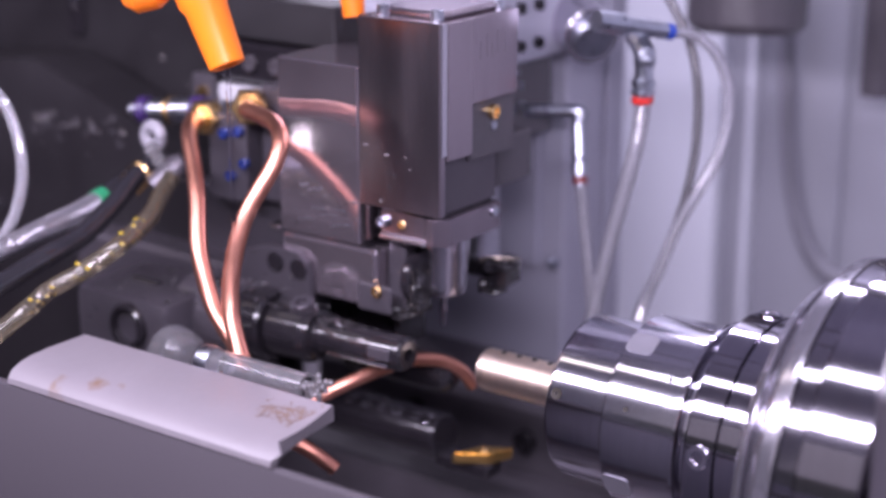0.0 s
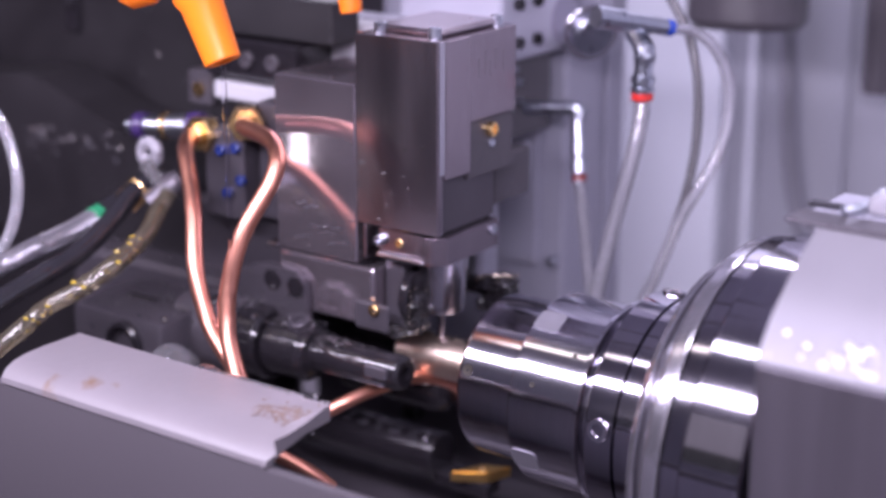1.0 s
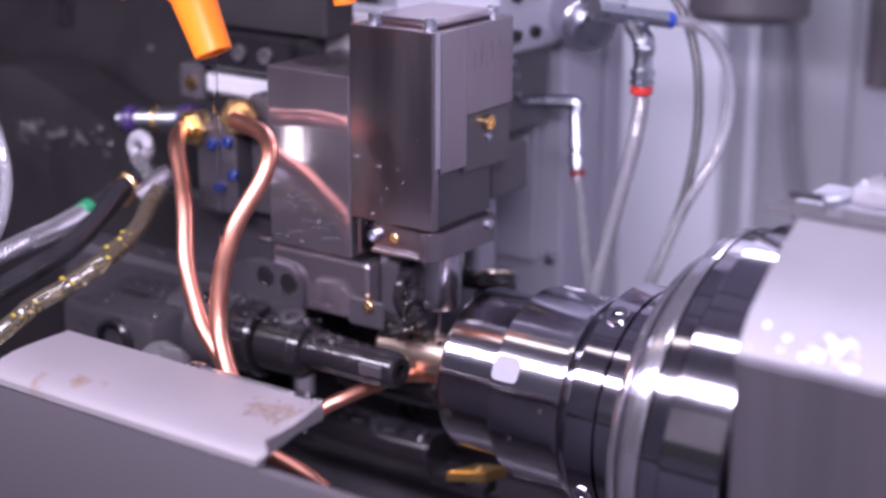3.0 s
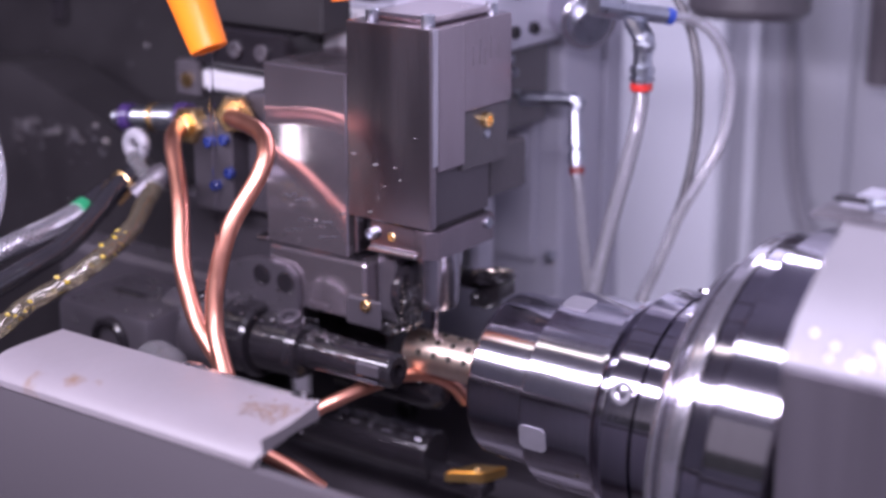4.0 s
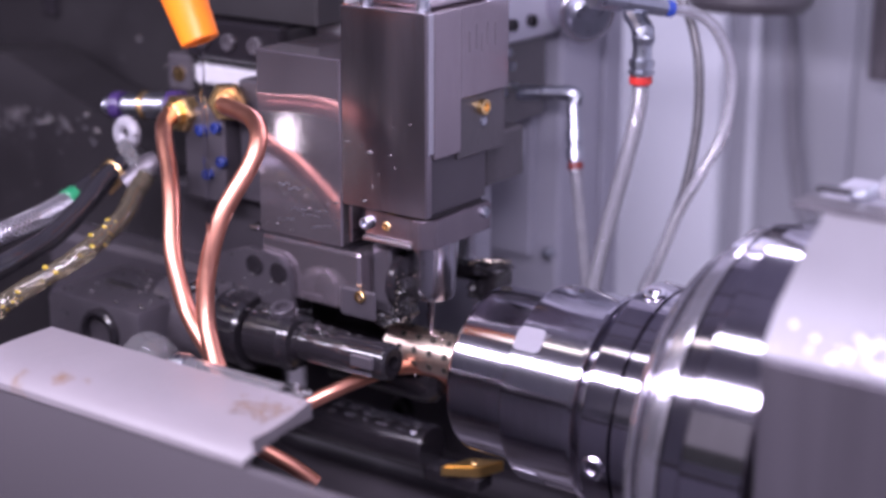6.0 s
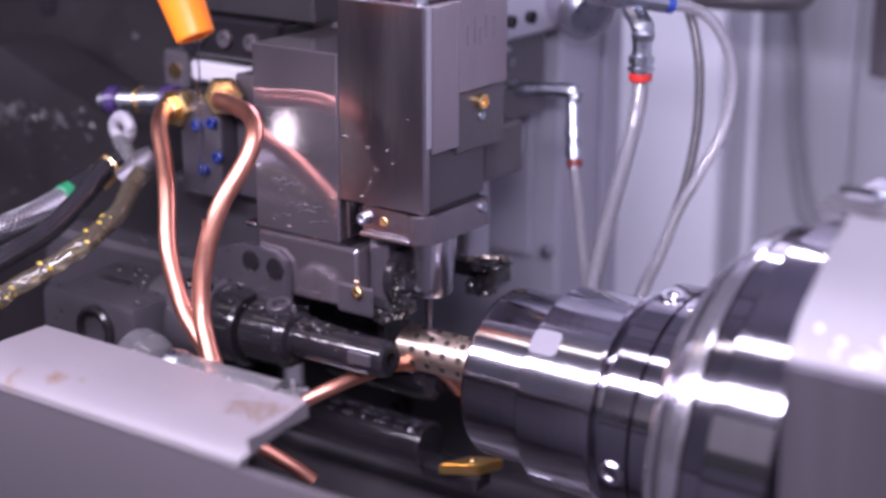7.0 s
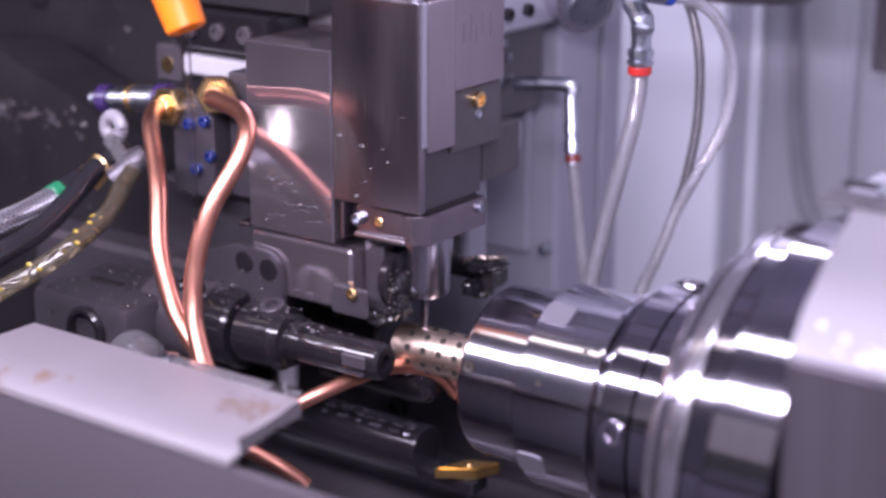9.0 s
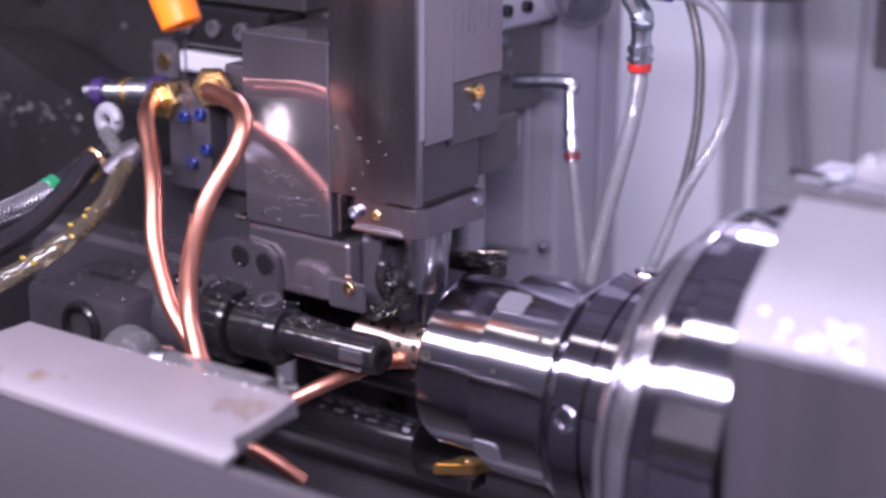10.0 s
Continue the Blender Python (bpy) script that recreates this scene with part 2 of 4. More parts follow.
# Unseen front wall; its opening is made up to hold the fill lamp.
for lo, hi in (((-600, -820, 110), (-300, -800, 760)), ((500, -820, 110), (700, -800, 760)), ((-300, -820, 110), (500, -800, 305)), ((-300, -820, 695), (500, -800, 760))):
    structure("wall_front", box(V(*lo), V(*hi), 0), WALL_DIM, "unseen grey front wall with an opening for the fill light")


def wall_ribs():
    structure("wall_lit_strip", box(V(-150, 290, 110), V(-29, 300.6, 760), 0.0008), WALL, "pale wall strip for the brighter lit part")
    # Lit, dim and streaked parts of the wall, put in as separate colours.
    structure("wall_dim_strip", box(V(-28.4, 296, 110), V(-14, 300.6, 760), 0.0008), WALL_DIM, "wall part in a darker colour for dimmer light")
    structure("trim", box(V(-13.6, 291, 110), V(-10, 300.6, 760), 0.0008), WALL, "pale strip for a streak of light on the back wall")
    structure("wall_dim_field", box(V(-9.6, 296, 110), V(300, 300.6, 760), 0.0008), WALL_DIM, "wall part in a darker colour for dimmer light")
    structure("trim", box(V(36, 290, 110), V(41, 295.6, 760), 0.0008), WALL_DIM, "grey folded sheet seam of the back wall")



wall_ribs()


def column():
    c = thing("machine_column", V(-60, 150, 110), "grey painted machine column behind the tool slide", "machine column")
    part("body", box(V(-120, 118, 110), V(-18, 170, 560), 0.0015), PANEL, c)
    part("cover_plate", box(V(-110, 114, 250), V(-30, 117.8, 420), 0.0008), PANEL, c)
    part("screw", socket_screw(V(-21, 117, 254), V(-21, 112, 254), 0.0022), SILVER, c, "bright screw head")
    part("side_strip", box(V(-17.8, 150, 110), V(-15.5, 158, 560), 0.0004), PANEL, c)


column()


def rear_head():
    h = thing("rear_tool_head", V(-20, 100, 330), "grey steel rear tool block with screws and a round boss", "tool block")
    part("body", box(V(-66, 60, 352), V(-14, 110, 430), 0.0015), PANEL, h)
    part("lower_body", box(V(-66, 70, 316), V(-22, 112, 351.5), 0.0012), BLACK_MATT, h)
    part("boss", rod(V(-12, 112, 366), V(4, 101, 362), 0.0125), CHROME_SATIN, h, "round steel boss")
    part("boss_cap", rod(V(4, 101, 362), V(7, 99, 361), 0.0085), SILVER, h)
    for y, z in ((72, 360), (86, 360), (72, 376), (86, 376)):
        part("screw", socket_screw(V(-14, y, z), V(-11.4, y, z), 0.0026), BLACK, h)
    for y, z in ((76, 340), (84, 341), (78, 331), (86, 332), (81, 347)):
        part("screw", socket_screw(V(-22, y, z), V(-19.6, y, z), 0.0017), SILVER, h, "bright wet screw head")
    part("arm", box(V(-60, 58, 300), V(-24, 100, 312), 0.001), PANEL, h)


rear_head()


def bed():
    b = thing("machine_bed", V(60, 80, 110), "dark oily machine bed casting under the hoses", "machine bed")
    part("casting", box(V(-120, 62, 110.2), V(340, 116, 206), 0.003), BLACK_MATT, b)
    part("way_cover", box(V(-120, 30, 110.2), V(340, 61.6, 176), 0.002), BLACK_MATT, b)
    for x in (-60, 0, 60):
        part("bolt", socket_screw(V(x, 62, 190), V(x, 58, 190), 0.005), BLACK, b)


bed()


def fitting_hose(name, label, top, ring, path, r, ring_mat, elbow=None):
    """A clear hose on a nickel fitting with a coloured ring."""
    h = thing(name, top, label, "hose", "coolant hoses")
    part("hose", pipe(path, r, 14, 10), BRAID, h, "clear braided hose")
    braid(h, path, r, 7, 0.011, 0.00016, PALE)
    a, b = Vector(path[0]), Vector(top)
    fit = part("fitting", lathe([(0, 0), (0, r * 1.25), (0.004, r * 1.3), (0.0045, r * 1.7), ((b - a).length * 0.34, r * 1.7), ((b - a).length * 0.36, r * 1.35), ((b - a).length * 0.42, r * 1.35), ((b - a).length * 0.44, r * 1.6), ((b - a).length * 0.6, r * 1.6), ((b - a).length * 0.62, r * 1.3), ((b - a).length * 0.8, r * 1.2), ((b - a).length, r * 1.3), ((b - a).length, 0)], a, b, 12), SILVER, h, "bright nickel fitting")
    d = (b - a).normalized()
    part("ring", rod(a + d * 0.0006, a + d * 0.0036, r * 1.5), ring_mat, fit, ring)
    if elbow:
        part("elbow", pipe([b, b + d * 0.004, Vector(elbow)], r * 1.4, 12, 8, 0.08, 5), SILVER, h, "wet nickel elbow")
    return h


fitting_hose("coolant_hose", "thin clear hose on a nickel elbow fitting with a red ring", V(3.9, 92.2, 327), "dark red ring",
             [V(9.3, 86.1, 301.0), V(12.6, 83.7, 288.2), V(16.5, 81.0, 273.2), V(20.4, 78.2, 258.3), V(25.7, 73.2, 234.7), V(31.7, 64.7, 200.5)], 0.0021, RED_DARK, V(-19, 86, 330))
fitting_hose("coolant_hose", "clear braided hose hanging from a fitting with a bright red ring", V(42, 79, 358), "bright red ring",
             [V(42.0, 78.5, 341.4), V(42.8, 76.6, 335.0), V(42.9, 72.5, 323.8), V(41.3, 68.5, 309.2), V(38.3, 64.2, 289.9), V(35.2, 59.1, 264.9), V(32.6, 53.4, 237.4)], 0.0030, RED, V(34, 84, 369))


def looped_hose(label, path, r, ring_mat=None, skin=BRAID):
    h = thing("looped_hose", path[0], label, "hose", "looped hoses")
    part("hose", pipe(path, r, 14, 10), skin, h)
    if ring_mat:
        a, b = Vector(path[0]), Vector(path[1])
        d = (b - a).normalized()
        part("ring", rod(a - d * 0.001, a + d * 0.003, r * 1.45), ring_mat, h, "blue ring")
        part("fitting", lathe([(0, 0), (0, r * 1.5), (0.02, r * 1.5), (0.021, r * 1.9), (0.034, r * 1.9), (0.034, 0)], a - d * 0.001, a - d * 0.036, 12), SILVER, h, "bright nickel fitting")
    return h


looped_hose("clear braided hose looping down from a blue ring fitting", [V(46.7, 87.6, 370.4), V(52.0, 99.4, 367.8), V(58.5, 105.7, 361.7), V(63.0, 110.7, 349.1), V(64.7, 110.6, 335.2), V(63.4, 106.3, 319.2), V(58.4, 99.6, 304.2), V(52.6, 93.6, 288.9), V(48.6, 86.4, 270.6), V(44.6, 82.4, 257.1), V(43.0, 74.1, 238.1), V(38.9, 70.0, 200.5)], 0.0023, BLUE)
looped_hose("thin dark clear hose arching behind the fittings", [V(30.5, 113.1, 384.0), V(41.8, 114.3, 365.2), V(47.0, 113.4, 352.6), V(50.2, 111.4, 337.8), V(51.7, 107.9, 318.5), V(50.9, 102.7, 299.1), V(48.2, 99.5, 285.7), V(43.3, 94.0, 266.6), V(38.9, 89.2, 251.8), V(37.3, 80.0, 230.4)], 0.0019, None, BRAID_DARK)


def back_cable():
    solo("cable", pipe([V(0.7, 283.0, 407.5), V(6.9, 283.0, 368.4), V(10.3, 283.0, 341.9), V(12.9, 283.0, 309.4), V(15.2, 283.0, 281.8), V(20.0, 283.0, 254.1), V(27.9, 283.0, 232.4), V(39.2, 283.0, 218.5), V(58.6, 283.0, 211.9), V(87.5, 283.0, 203.2)], 0.0042, 14, 10), CABLE, V(12, 280, 420), "grey cable sagging along the pale back wall", "cable")
    h = thing("hanging_hood", V(24.5, 199.3, 400), "dark grey round hood hanging above the hoses", "cover")
    part("hood", lathe([(0, 0), (0, 0.024), (0.004, 0.0275), (0.05, 0.0275), (0.05, 0)], V(28.9, 196.7, 353.7), V(24.9, 206.7, 470), 48), BLACK_MATT, h)
    part("hanger", rod(V(24.5, 199.3, 397.1), V(24.5, 199.3, 759), 0.008), BLACK_MATT, h)
    solo("support_post", rod(V(68, 262, 318), V(68, 262, 759), 0.008), BLACK_MATT, V(66, 262, 316), "black round post before the pale wall", "post")


back_cable()


# ---- left: dark slide, ledge, clamp ----
def wet_specks(count, xs, y, zs, seed):
    """Flat drops of coolant, drawn out along x, on an upright face."""
    rng = random.Random(seed)
    bm = bmesh.new()
    for i in range(count):
        x, z = rng.uniform(*xs), rng.gauss((zs[0] + zs[1]) / 2, (zs[1] - zs[0]) / 4)
        k = rng.uniform(0.00025, 0.0008) * rng.uniform(0.4, 1.0)
        m = Matrix.Translation(V(x, y, z + 0.05 * (x - xs[0]))) @ Matrix.Rotation(rng.uniform(-0.5, 0.4), 4, "Y") @ Matrix.Diagonal((k * rng.uniform(1.0, 3.2), k * 0.5, k, 1))
        bmesh.ops.create_icosphere(bm, subdivisions=1, radius=1.0, matrix=m)
    return bm


def left_slide():
    s = thing("machine_slide", V(-260, 20, 110), "dark painted machine slide with a sloping top edge and wet specks", "slide")
    bm = bmesh.new()
    prof = [(-420, 110), (-128, 110), (-128, 297), (-146, 307), (-163, 316), (-195, 327), (-224, 337), (-232, 337.5), (-420, 318)]
    rings = []
    for y in (-4, 30):
        rings.append([bm.verts.new(V(x, y, z)) for x, z in prof])
    bm.faces.new(rings[0])
    bm.faces.new(rings[1])
    for i in range(len(prof)):
        j = (i + 1) % len(prof)
        bm.faces.new((rings[0][i], rings[0][j], rings[1][j], rings[1][i]))
    part("body", bm, DARK_PAINT, s, smooth=False)
    # These glint beads also take the place of embossed lettering.
    tagged(part("coolant_splash", wet_specks(70, (-234, -170), -4.05, (303, 316), 4), WET_GLINT, s, "coolant specks, their glints put in as bright metal"), kind="stuff")
    CARRIAGE.append(s)
    g = thing("rear_guard", V(-260, 45, 300), "dark sheet steel guard with a folded edge behind the slide", "guard")
    part("sheet", box(V(-420, 40, 112), V(-110, 44, 520), 0.001), DARK_PAINT, g)
    part("fold", box(V(-124, 34, 346), V(-110, 39.8, 520), 0.001), DARK_PAINT, g)
    part("seam_strip", box(V(-250, 37.5, 346), V(-240, 39.8, 520), 0.001), BLACK, g)
    tagged(part("coolant_splash", wet_specks(34, (-300, -150), 39.9, (285, 395), 12), WET_GLINT, g, "scattered coolant specks with glints put in as bright metal"), kind="stuff")
    for z in (360, 384, 408):
        part("screw", socket_screw(V(-245, 37.5, z), V(-245, 35.5, z), 0.003), BLACK, g)


left_slide()


def ledge():
    l = thing("ledge_plate", V(-100, 14, 340), "light grey painted ledge plate under a dark clamp", "ledge")
    part("plate", box(V(-122, 4, 335), V(-60, 40, 343), 0.0012), LEDGE, l)
    part("end_block", box(V(-136, 3, 331), V(-122.5, 40, 346), 0.0012), BLACK_MATT, l)
    part("hole", lathe([(0, 0), (0, 0.0032), (0.0008, 0.0032), (0.0008, 0.002), (0.0003, 0)], V(-129, 3, 338), V(-129, 1, 338), 20), BRASS, l)
    part("riser", box(V(-84, 26.6, 345.5), V(-34, 39.6, 369), 0.001), LEDGE, l)
    c = thing("clamp_bar", V(-95, 10, 346), "dark clamp bar with three socket screws", "clamp")
    part("bar", box(V(-124, 2, 346), V(-74, 26, 362), 0.0012), BLACK, c)
    for x in (-114, -100, -86):
        part("screw", socket_screw(V(x, 2, 354), V(x, 0.2, 354), 0.0034), BLACK_MATT, c)
    part("top_bar", box(V(-128, 8, 362.5), V(-60, 26, 380), 0.001), DARK_PAINT, c)


ledge()


def orange_nozzle():
    o = thing("coolant_nozzle", V(-50.0, -75.8, 427.0), "orange plastic jointed coolant nozzle", "nozzle")
    a, b = V(-52.0, -76.0, 397.0), V(-39.5, -76.4, 371.5)
    part("tip", lathe([(0, 0), (0, 0.0092), (0.004, 0.0092), (0.007, 0.0078), (0.028, 0.0066), (0.0284, 0.0062), (0.0284, 0.004), (0.02, 0.0035), (0.02, 0)], a, b, 32), ORANGE, o)
    part("joint", lathe([(0, 0), (0, 0.007), (0.003, 0.0098), (0.01, 0.0106), (0.016, 0.0088), (0.018, 0)], V(-57.0, -75.8, 409.0), V(-51.0, -75.8, 394.0), 32), ORANGE, o)
    part("link", lathe([(0, 0), (0, 0.006), (0.004, 0.0095), (0.012, 0.0095), (0.018, 0.006), (0.018, 0)], V(-75.0, -91.8, 397.0), V(-59.0, -79.8, 402.0), 28), ORANGE, o)
    part("stem", rod(V(-58.0, -75.8, 440.0), V(-56.0, -75.8, 408.0), 0.0075), ORANGE, o)
    part("supply_tube", rod(V(-67.0, -75.8, 759.0), V(-58.0, -75.8, 440.4), 0.006), BLACK_MATT, o, "dark supply tube")
    n = thing("coolant_nozzle", V(-50, 5, 450), "small orange coolant nozzle behind the tool block", "nozzle")
    part("tip", lathe([(0, 0), (0, 0.006), (0.02, 0.005), (0.03, 0.0042), (0.03, 0)], V(-50, 4, 408), V(-45, 2, 380), 24), ORANGE, n)
    part("stem", rod(V(-51, 5, 440), V(-50, 4, 407), 0.006), ORANGE, n)
    part("supply_tube", rod(V(-56, 6, 759), V(-51, 5, 440.4), 0.005), BLACK_MATT, n, "dark supply tube")
    solo("coolant_stream", pipe([V(-39.5, -76.4, 373), V(-39.3, -76.4, 350), V(-39, -76.4, 338), V(-39, -76.4, 264)], 0.0009, 12, 8, 0.10, 3), STREAM, V(-42, -78.6, 376), "thin clear stream of coolant under the orange nozzle", "coolant")


orange_nozzle()


# ---- tool carriage (moves up and down) ----
PANEL_DARK = mat("etched_steel", (0.21, 0.19, 0.21), 0.5, 0.8, 0.2, 200, 0.2, 500)


def tool_head():
    h = thing("live_tool_head", V(0, 0, 330), "ground steel live tool head with a downward collet", "tool head", moves=CARRIAGE)
    part("front_plate", box(V(-22.5, -24, 307.2), V(15.6, -20.4, 380), 0.0005), STEEL, h)
    part("corner_slab", box(V(-22.3, -20.3, 328.2), V(16.4, -4.0, 380), 0.0005), STEEL, h)
    # Brighter steel here carries the lit look of the plate's edge.
    part("corner_strip", box(V(15.7, -23.8, 330.6), V(16.4, -20.4, 380), 0.0003), CHROME_SATIN, h, "corner strip in brighter steel for the plate's lit edge")
    for y, z, n in ((1, 367, 7), (5.4, 368.5, 9), (8.6, 366, 6), (12.2, 369, 8), (17.2, 368, 8)):
        part("etched_bar", box(V(15.85, y, z - n / 2), V(15.97, y + 0.45, z + n / 2), 0), PANEL_DARK, h, "faint etched bar")
    part("rear_slab", box(V(-22.5, -3.66, 347.2), V(15.9, 26.5, 380), 0.0004), STEEL, h)
    part("recess_block", box(V(-22, -3.6, 325), V(14.8, 26.2, 347), 0.0005), BLACK_MATT, h, "dark recessed block")
    part("screw", socket_screw(V(14.8, 10.6, 342.2), V(17.2, 10.6, 342.2), 0.0029), BRASS, h, "brass screw")
    part("screw", socket_screw(V(14.8, 11.6, 336.8), V(15.8, 11.6, 336.8), 0.0018), SILVER, h)
    # Dark material stands in for the slab's shade on this recessed body.
    part("lower_body", box(V(-22.3, -20.2, 307.4), V(13.2, 16, 328), 0.0003), MANIFOLD, h, "lower body, the shade under the slab put into its colour")
    bm = bmesh.new()
    outline = [(-13.6, -22.2), (7.4, -22.2), (9.0, -24.0), (12.4, -24.0), (16.6, -19.6), (16.6, 15), (-13.6, 15)]
    rings = [[bm.verts.new(V(x, y, z)) for x, y in outline] for z in (295.6, 306.4)]
    bm.faces.new(rings[0])
    bm.faces.new(rings[1])
    for i in range(len(outline)):
        j = (i + 1) % len(outline)
        bm.faces.new((rings[0][i], rings[0][j], rings[1][j], rings[1][i]))
    bmesh.ops.bevel(bm, geom=list(bm.edges), offset=0.0005, segments=2, affect="EDGES")
    part("bottom_plate", bm, STEEL, h)
    # A brighter strip along the plate's lower edge.
    part("lip", box(V(-13.4, -24.2, 295.2), V(8.6, -22.3, 297.0), 0.0005), CHROME_SATIN, h, "bright lip below the plate front")
    part("gap_plate", box(V(-21, -19.6, 306.4), V(12.6, 14, 307.4), 0), BLACK, h)
    part("inner_plate", box(V(-17.6, -19.5, 297), V(-13.7, 14.5, 306.9), 0.0005), BLACK, h)
    part("cheek", box(V(-19.4, -24.2, 293.4), V(-18.0, -4, 307.0), 0.0003), STEEL, h)
    part("screw", socket_screw(V(-12.2, -22.2, 301.6), V(-12.2, -24.6, 301.6), 0.0022), SILVER, h)
    part("screw", socket_screw(V(-3.6, -22.2, 301.5), V(-3.6, -22.8, 301.5), 0.0018), BRASS, h, "small brass plug")
    part("screw", socket_screw(V(16.6, 10.5, 303.0), V(17.8, 10.5, 303.0), 0.0021), SILVER, h)
    part("flange", lathe([(0, 0), (0, 0.0112), (0.0006, 0.0118), (0.003, 0.0118), (0.003, 0)], V(0, 0, 296.2), V(0, 0, 290), 40), BLACK, h)
    nut = part("collet_nut", lathe([(0, 0), (0, 0.0104), (0.0185, 0.0094), (0.0213, 0.0092), (0.0228, 0.0084), (0.0230, 0.0034), (0.0215, 0.0030), (0.0215, 0)], V(0, 0, 293.2), V(0, 0, 260), 48), CHROME_SATIN, h, "bright turned collet nut")
    part("end_mill", lathe([(0, 0), (0, 0.0016), (0.0095, 0.0016), (0.011, 0.00105), (0.0155, 0.00105), (0.0162, 0)], V(0, 0, 271.5), V(0, 0, 250), 16), CHROME_DARK, nut, "thin carbide end mill")
    part("top_cap", box(V(-18, -18, 380), V(12, 20, 383), 0.001), STEEL, h)
    for x, y in ((-15, -18), (10, -18), (11, 20)):
        part("screw", socket_screw(V(x, y, 380), V(x, y, 384), 0.0024), SILVER, h)


tool_head()


def lump(center, size, seed, rough=0.45):
    """An uneven clod of wet chips."""
    bm = bmesh.new()
    bmesh.ops.create_icosphere(bm, subdivisions=4, radius=1.0)
    for v in bm.verts:
        n = v.co * 2.1 + Vector((seed * 3.7, seed, 0))
        v.co = v.co * (1 + rough * noise.noise(n) + 0.5 * rough * noise.noise(n * 2.9) + 0.3 * rough * noise.noise(n * 7.0))
    bmesh.ops.transform(bm, matrix=Matrix.Translation(center) @ Matrix.Diagonal((*[k / 1000 for k in size], 1)), verts=bm.verts)
    return bm


def left_block():
    b = thing("tool_holder_block", V(-43, 0, 330), "oily polished steel tool holder block beside the tool head", "tool holder", moves=CARRIAGE)
    part("body", box(V(-63, -24, 290.4), V(-22.8, 20, 360.2), 0.0006), STEEL_POLISHED, b)
    part("ledge", box(V(-68.5, -24.6, 289.8), V(-63.2, 6, 291.6), 0.0005), STEEL, b)
    part("seam", box(V(-62, -23.0, 289.3), V(-20, 19, 290.5), 0), BLACK, b, "dark seam between the blocks")
    part("inner_wall", box(V(-14.6, -17, 266), V(-6.0, 14, 292), 0.0008), MANIFOLD, b)
    part("lower_holder", box(V(-62.6, -24.2, 266), V(-14.8, 14, 289.4), 0.0012), STEEL_POLISHED, b)
    part("end_boss", lathe([(0, 0), (0, 0.0105), (0.001, 0.0112), (0.0035, 0.0112), (0.0042, 0.0105), (0.0042, 0.006), (0.002, 0.0055), (0.002, 0)], V(-5.8, -10, 278), V(0, -10, 278), 40), BLACK, b)
    part("rear_step", box(V(-190, -20, 236), V(-66.3, 24, 268), 0.0025), MANIFOLD, b)
    arch = [(-83, 240), (-45, 240), (-45, 262), (-45.5, 276), (-47, 280), (-51, 283), (-66, 284), (-74, 281.5), (-83, 278)]
    bm = bmesh.new()
    rings = [[bm.verts.new(V(x, y, z)) for x, z in arch] for y in (-27.6, -24.4)]
    bm.faces.new(rings[0])
    bm.faces.new(rings[1])
    for k in range(len(arch)):
        j = (k + 1) % len(arch)
        bm.faces.new((rings[0][k], rings[0][j], rings[1][j], rings[1][k]))
    bmesh.ops.bevel(bm, geom=list(bm.edges), offset=0.0005, segments=2, affect="EDGES")
    part("step_plate", bm, MANIFOLD, b, "dull arched steel plate with bores")
    for x, z in ((-63, 277.6), (-51, 276.6)):
        part("socket", lathe([(0, 0), (0, 0.0042), (0.0006, 0.0042), (0.0008, 0.0038), (0.0008, 0.0030), (0.0003, 0)], V(x, -27.5, z), V(x, -32, z), 24), BLACK, b, "dark socket hole")
    part("clamp_pad", box(V(-23.0, -25.8, 265.5), V(-6.5, -24.3, 276.5), 0.0008), MANIFOLD, b)
    part("screw", socket_screw(V(-12.9, -24.3, 274.2), V(-12.9, -27.2, 274.2), 0.0023), BRASS, b, "brass screw")
    part("under_body", box(V(-62, 2, 240), V(-24, 22, 265.8), 0.0015), BLACK, b)
    rng = random.Random(8)
    # Scratches in the steel face, drawn as thin bright tubes.
    for k in range(7):
        x, z = rng.uniform(-58, -34), rng.uniform(294, 311)
        n = rng.uniform(4, 11)
        trail = [V(x + n * i / 4, -24.02, z + n * 0.12 * i / 4 + rng.uniform(-0.5, 0.5)) for i in range(5)]
        part("scratch_line", pipe(trail, rng.uniform(0.00015, 0.00032), 6, 6, 0.4, k), SILVER, b, "bright scratch, drawn as a thin raised tube")
    bm = bmesh.new()
    part("chip_crust", join(lump(V(-4, -13, 277), (3.6, 6.5, 6), 1), lump(V(-3, -12, 268), (3.4, 5.5, 5), 2), lump(V(-9, -17, 264), (5, 4, 2.4), 3)), DROP, b, "dark oily clods of chips on the holder's end")
    for i in range(16):
        p = V(rng.gauss(-2, 2.4), rng.uniform(-21, -14), rng.uniform(264, 283))
        bmesh.ops.create_icosphere(bm, subdivisions=1, radius=rng.uniform(0.0003, 0.0008), matrix=Matrix.Translation(p))
    tagged(part("chip_crust", bm, CHIP, b, "wet metal chips clinging to the holder"), kind="stuff")


left_block()


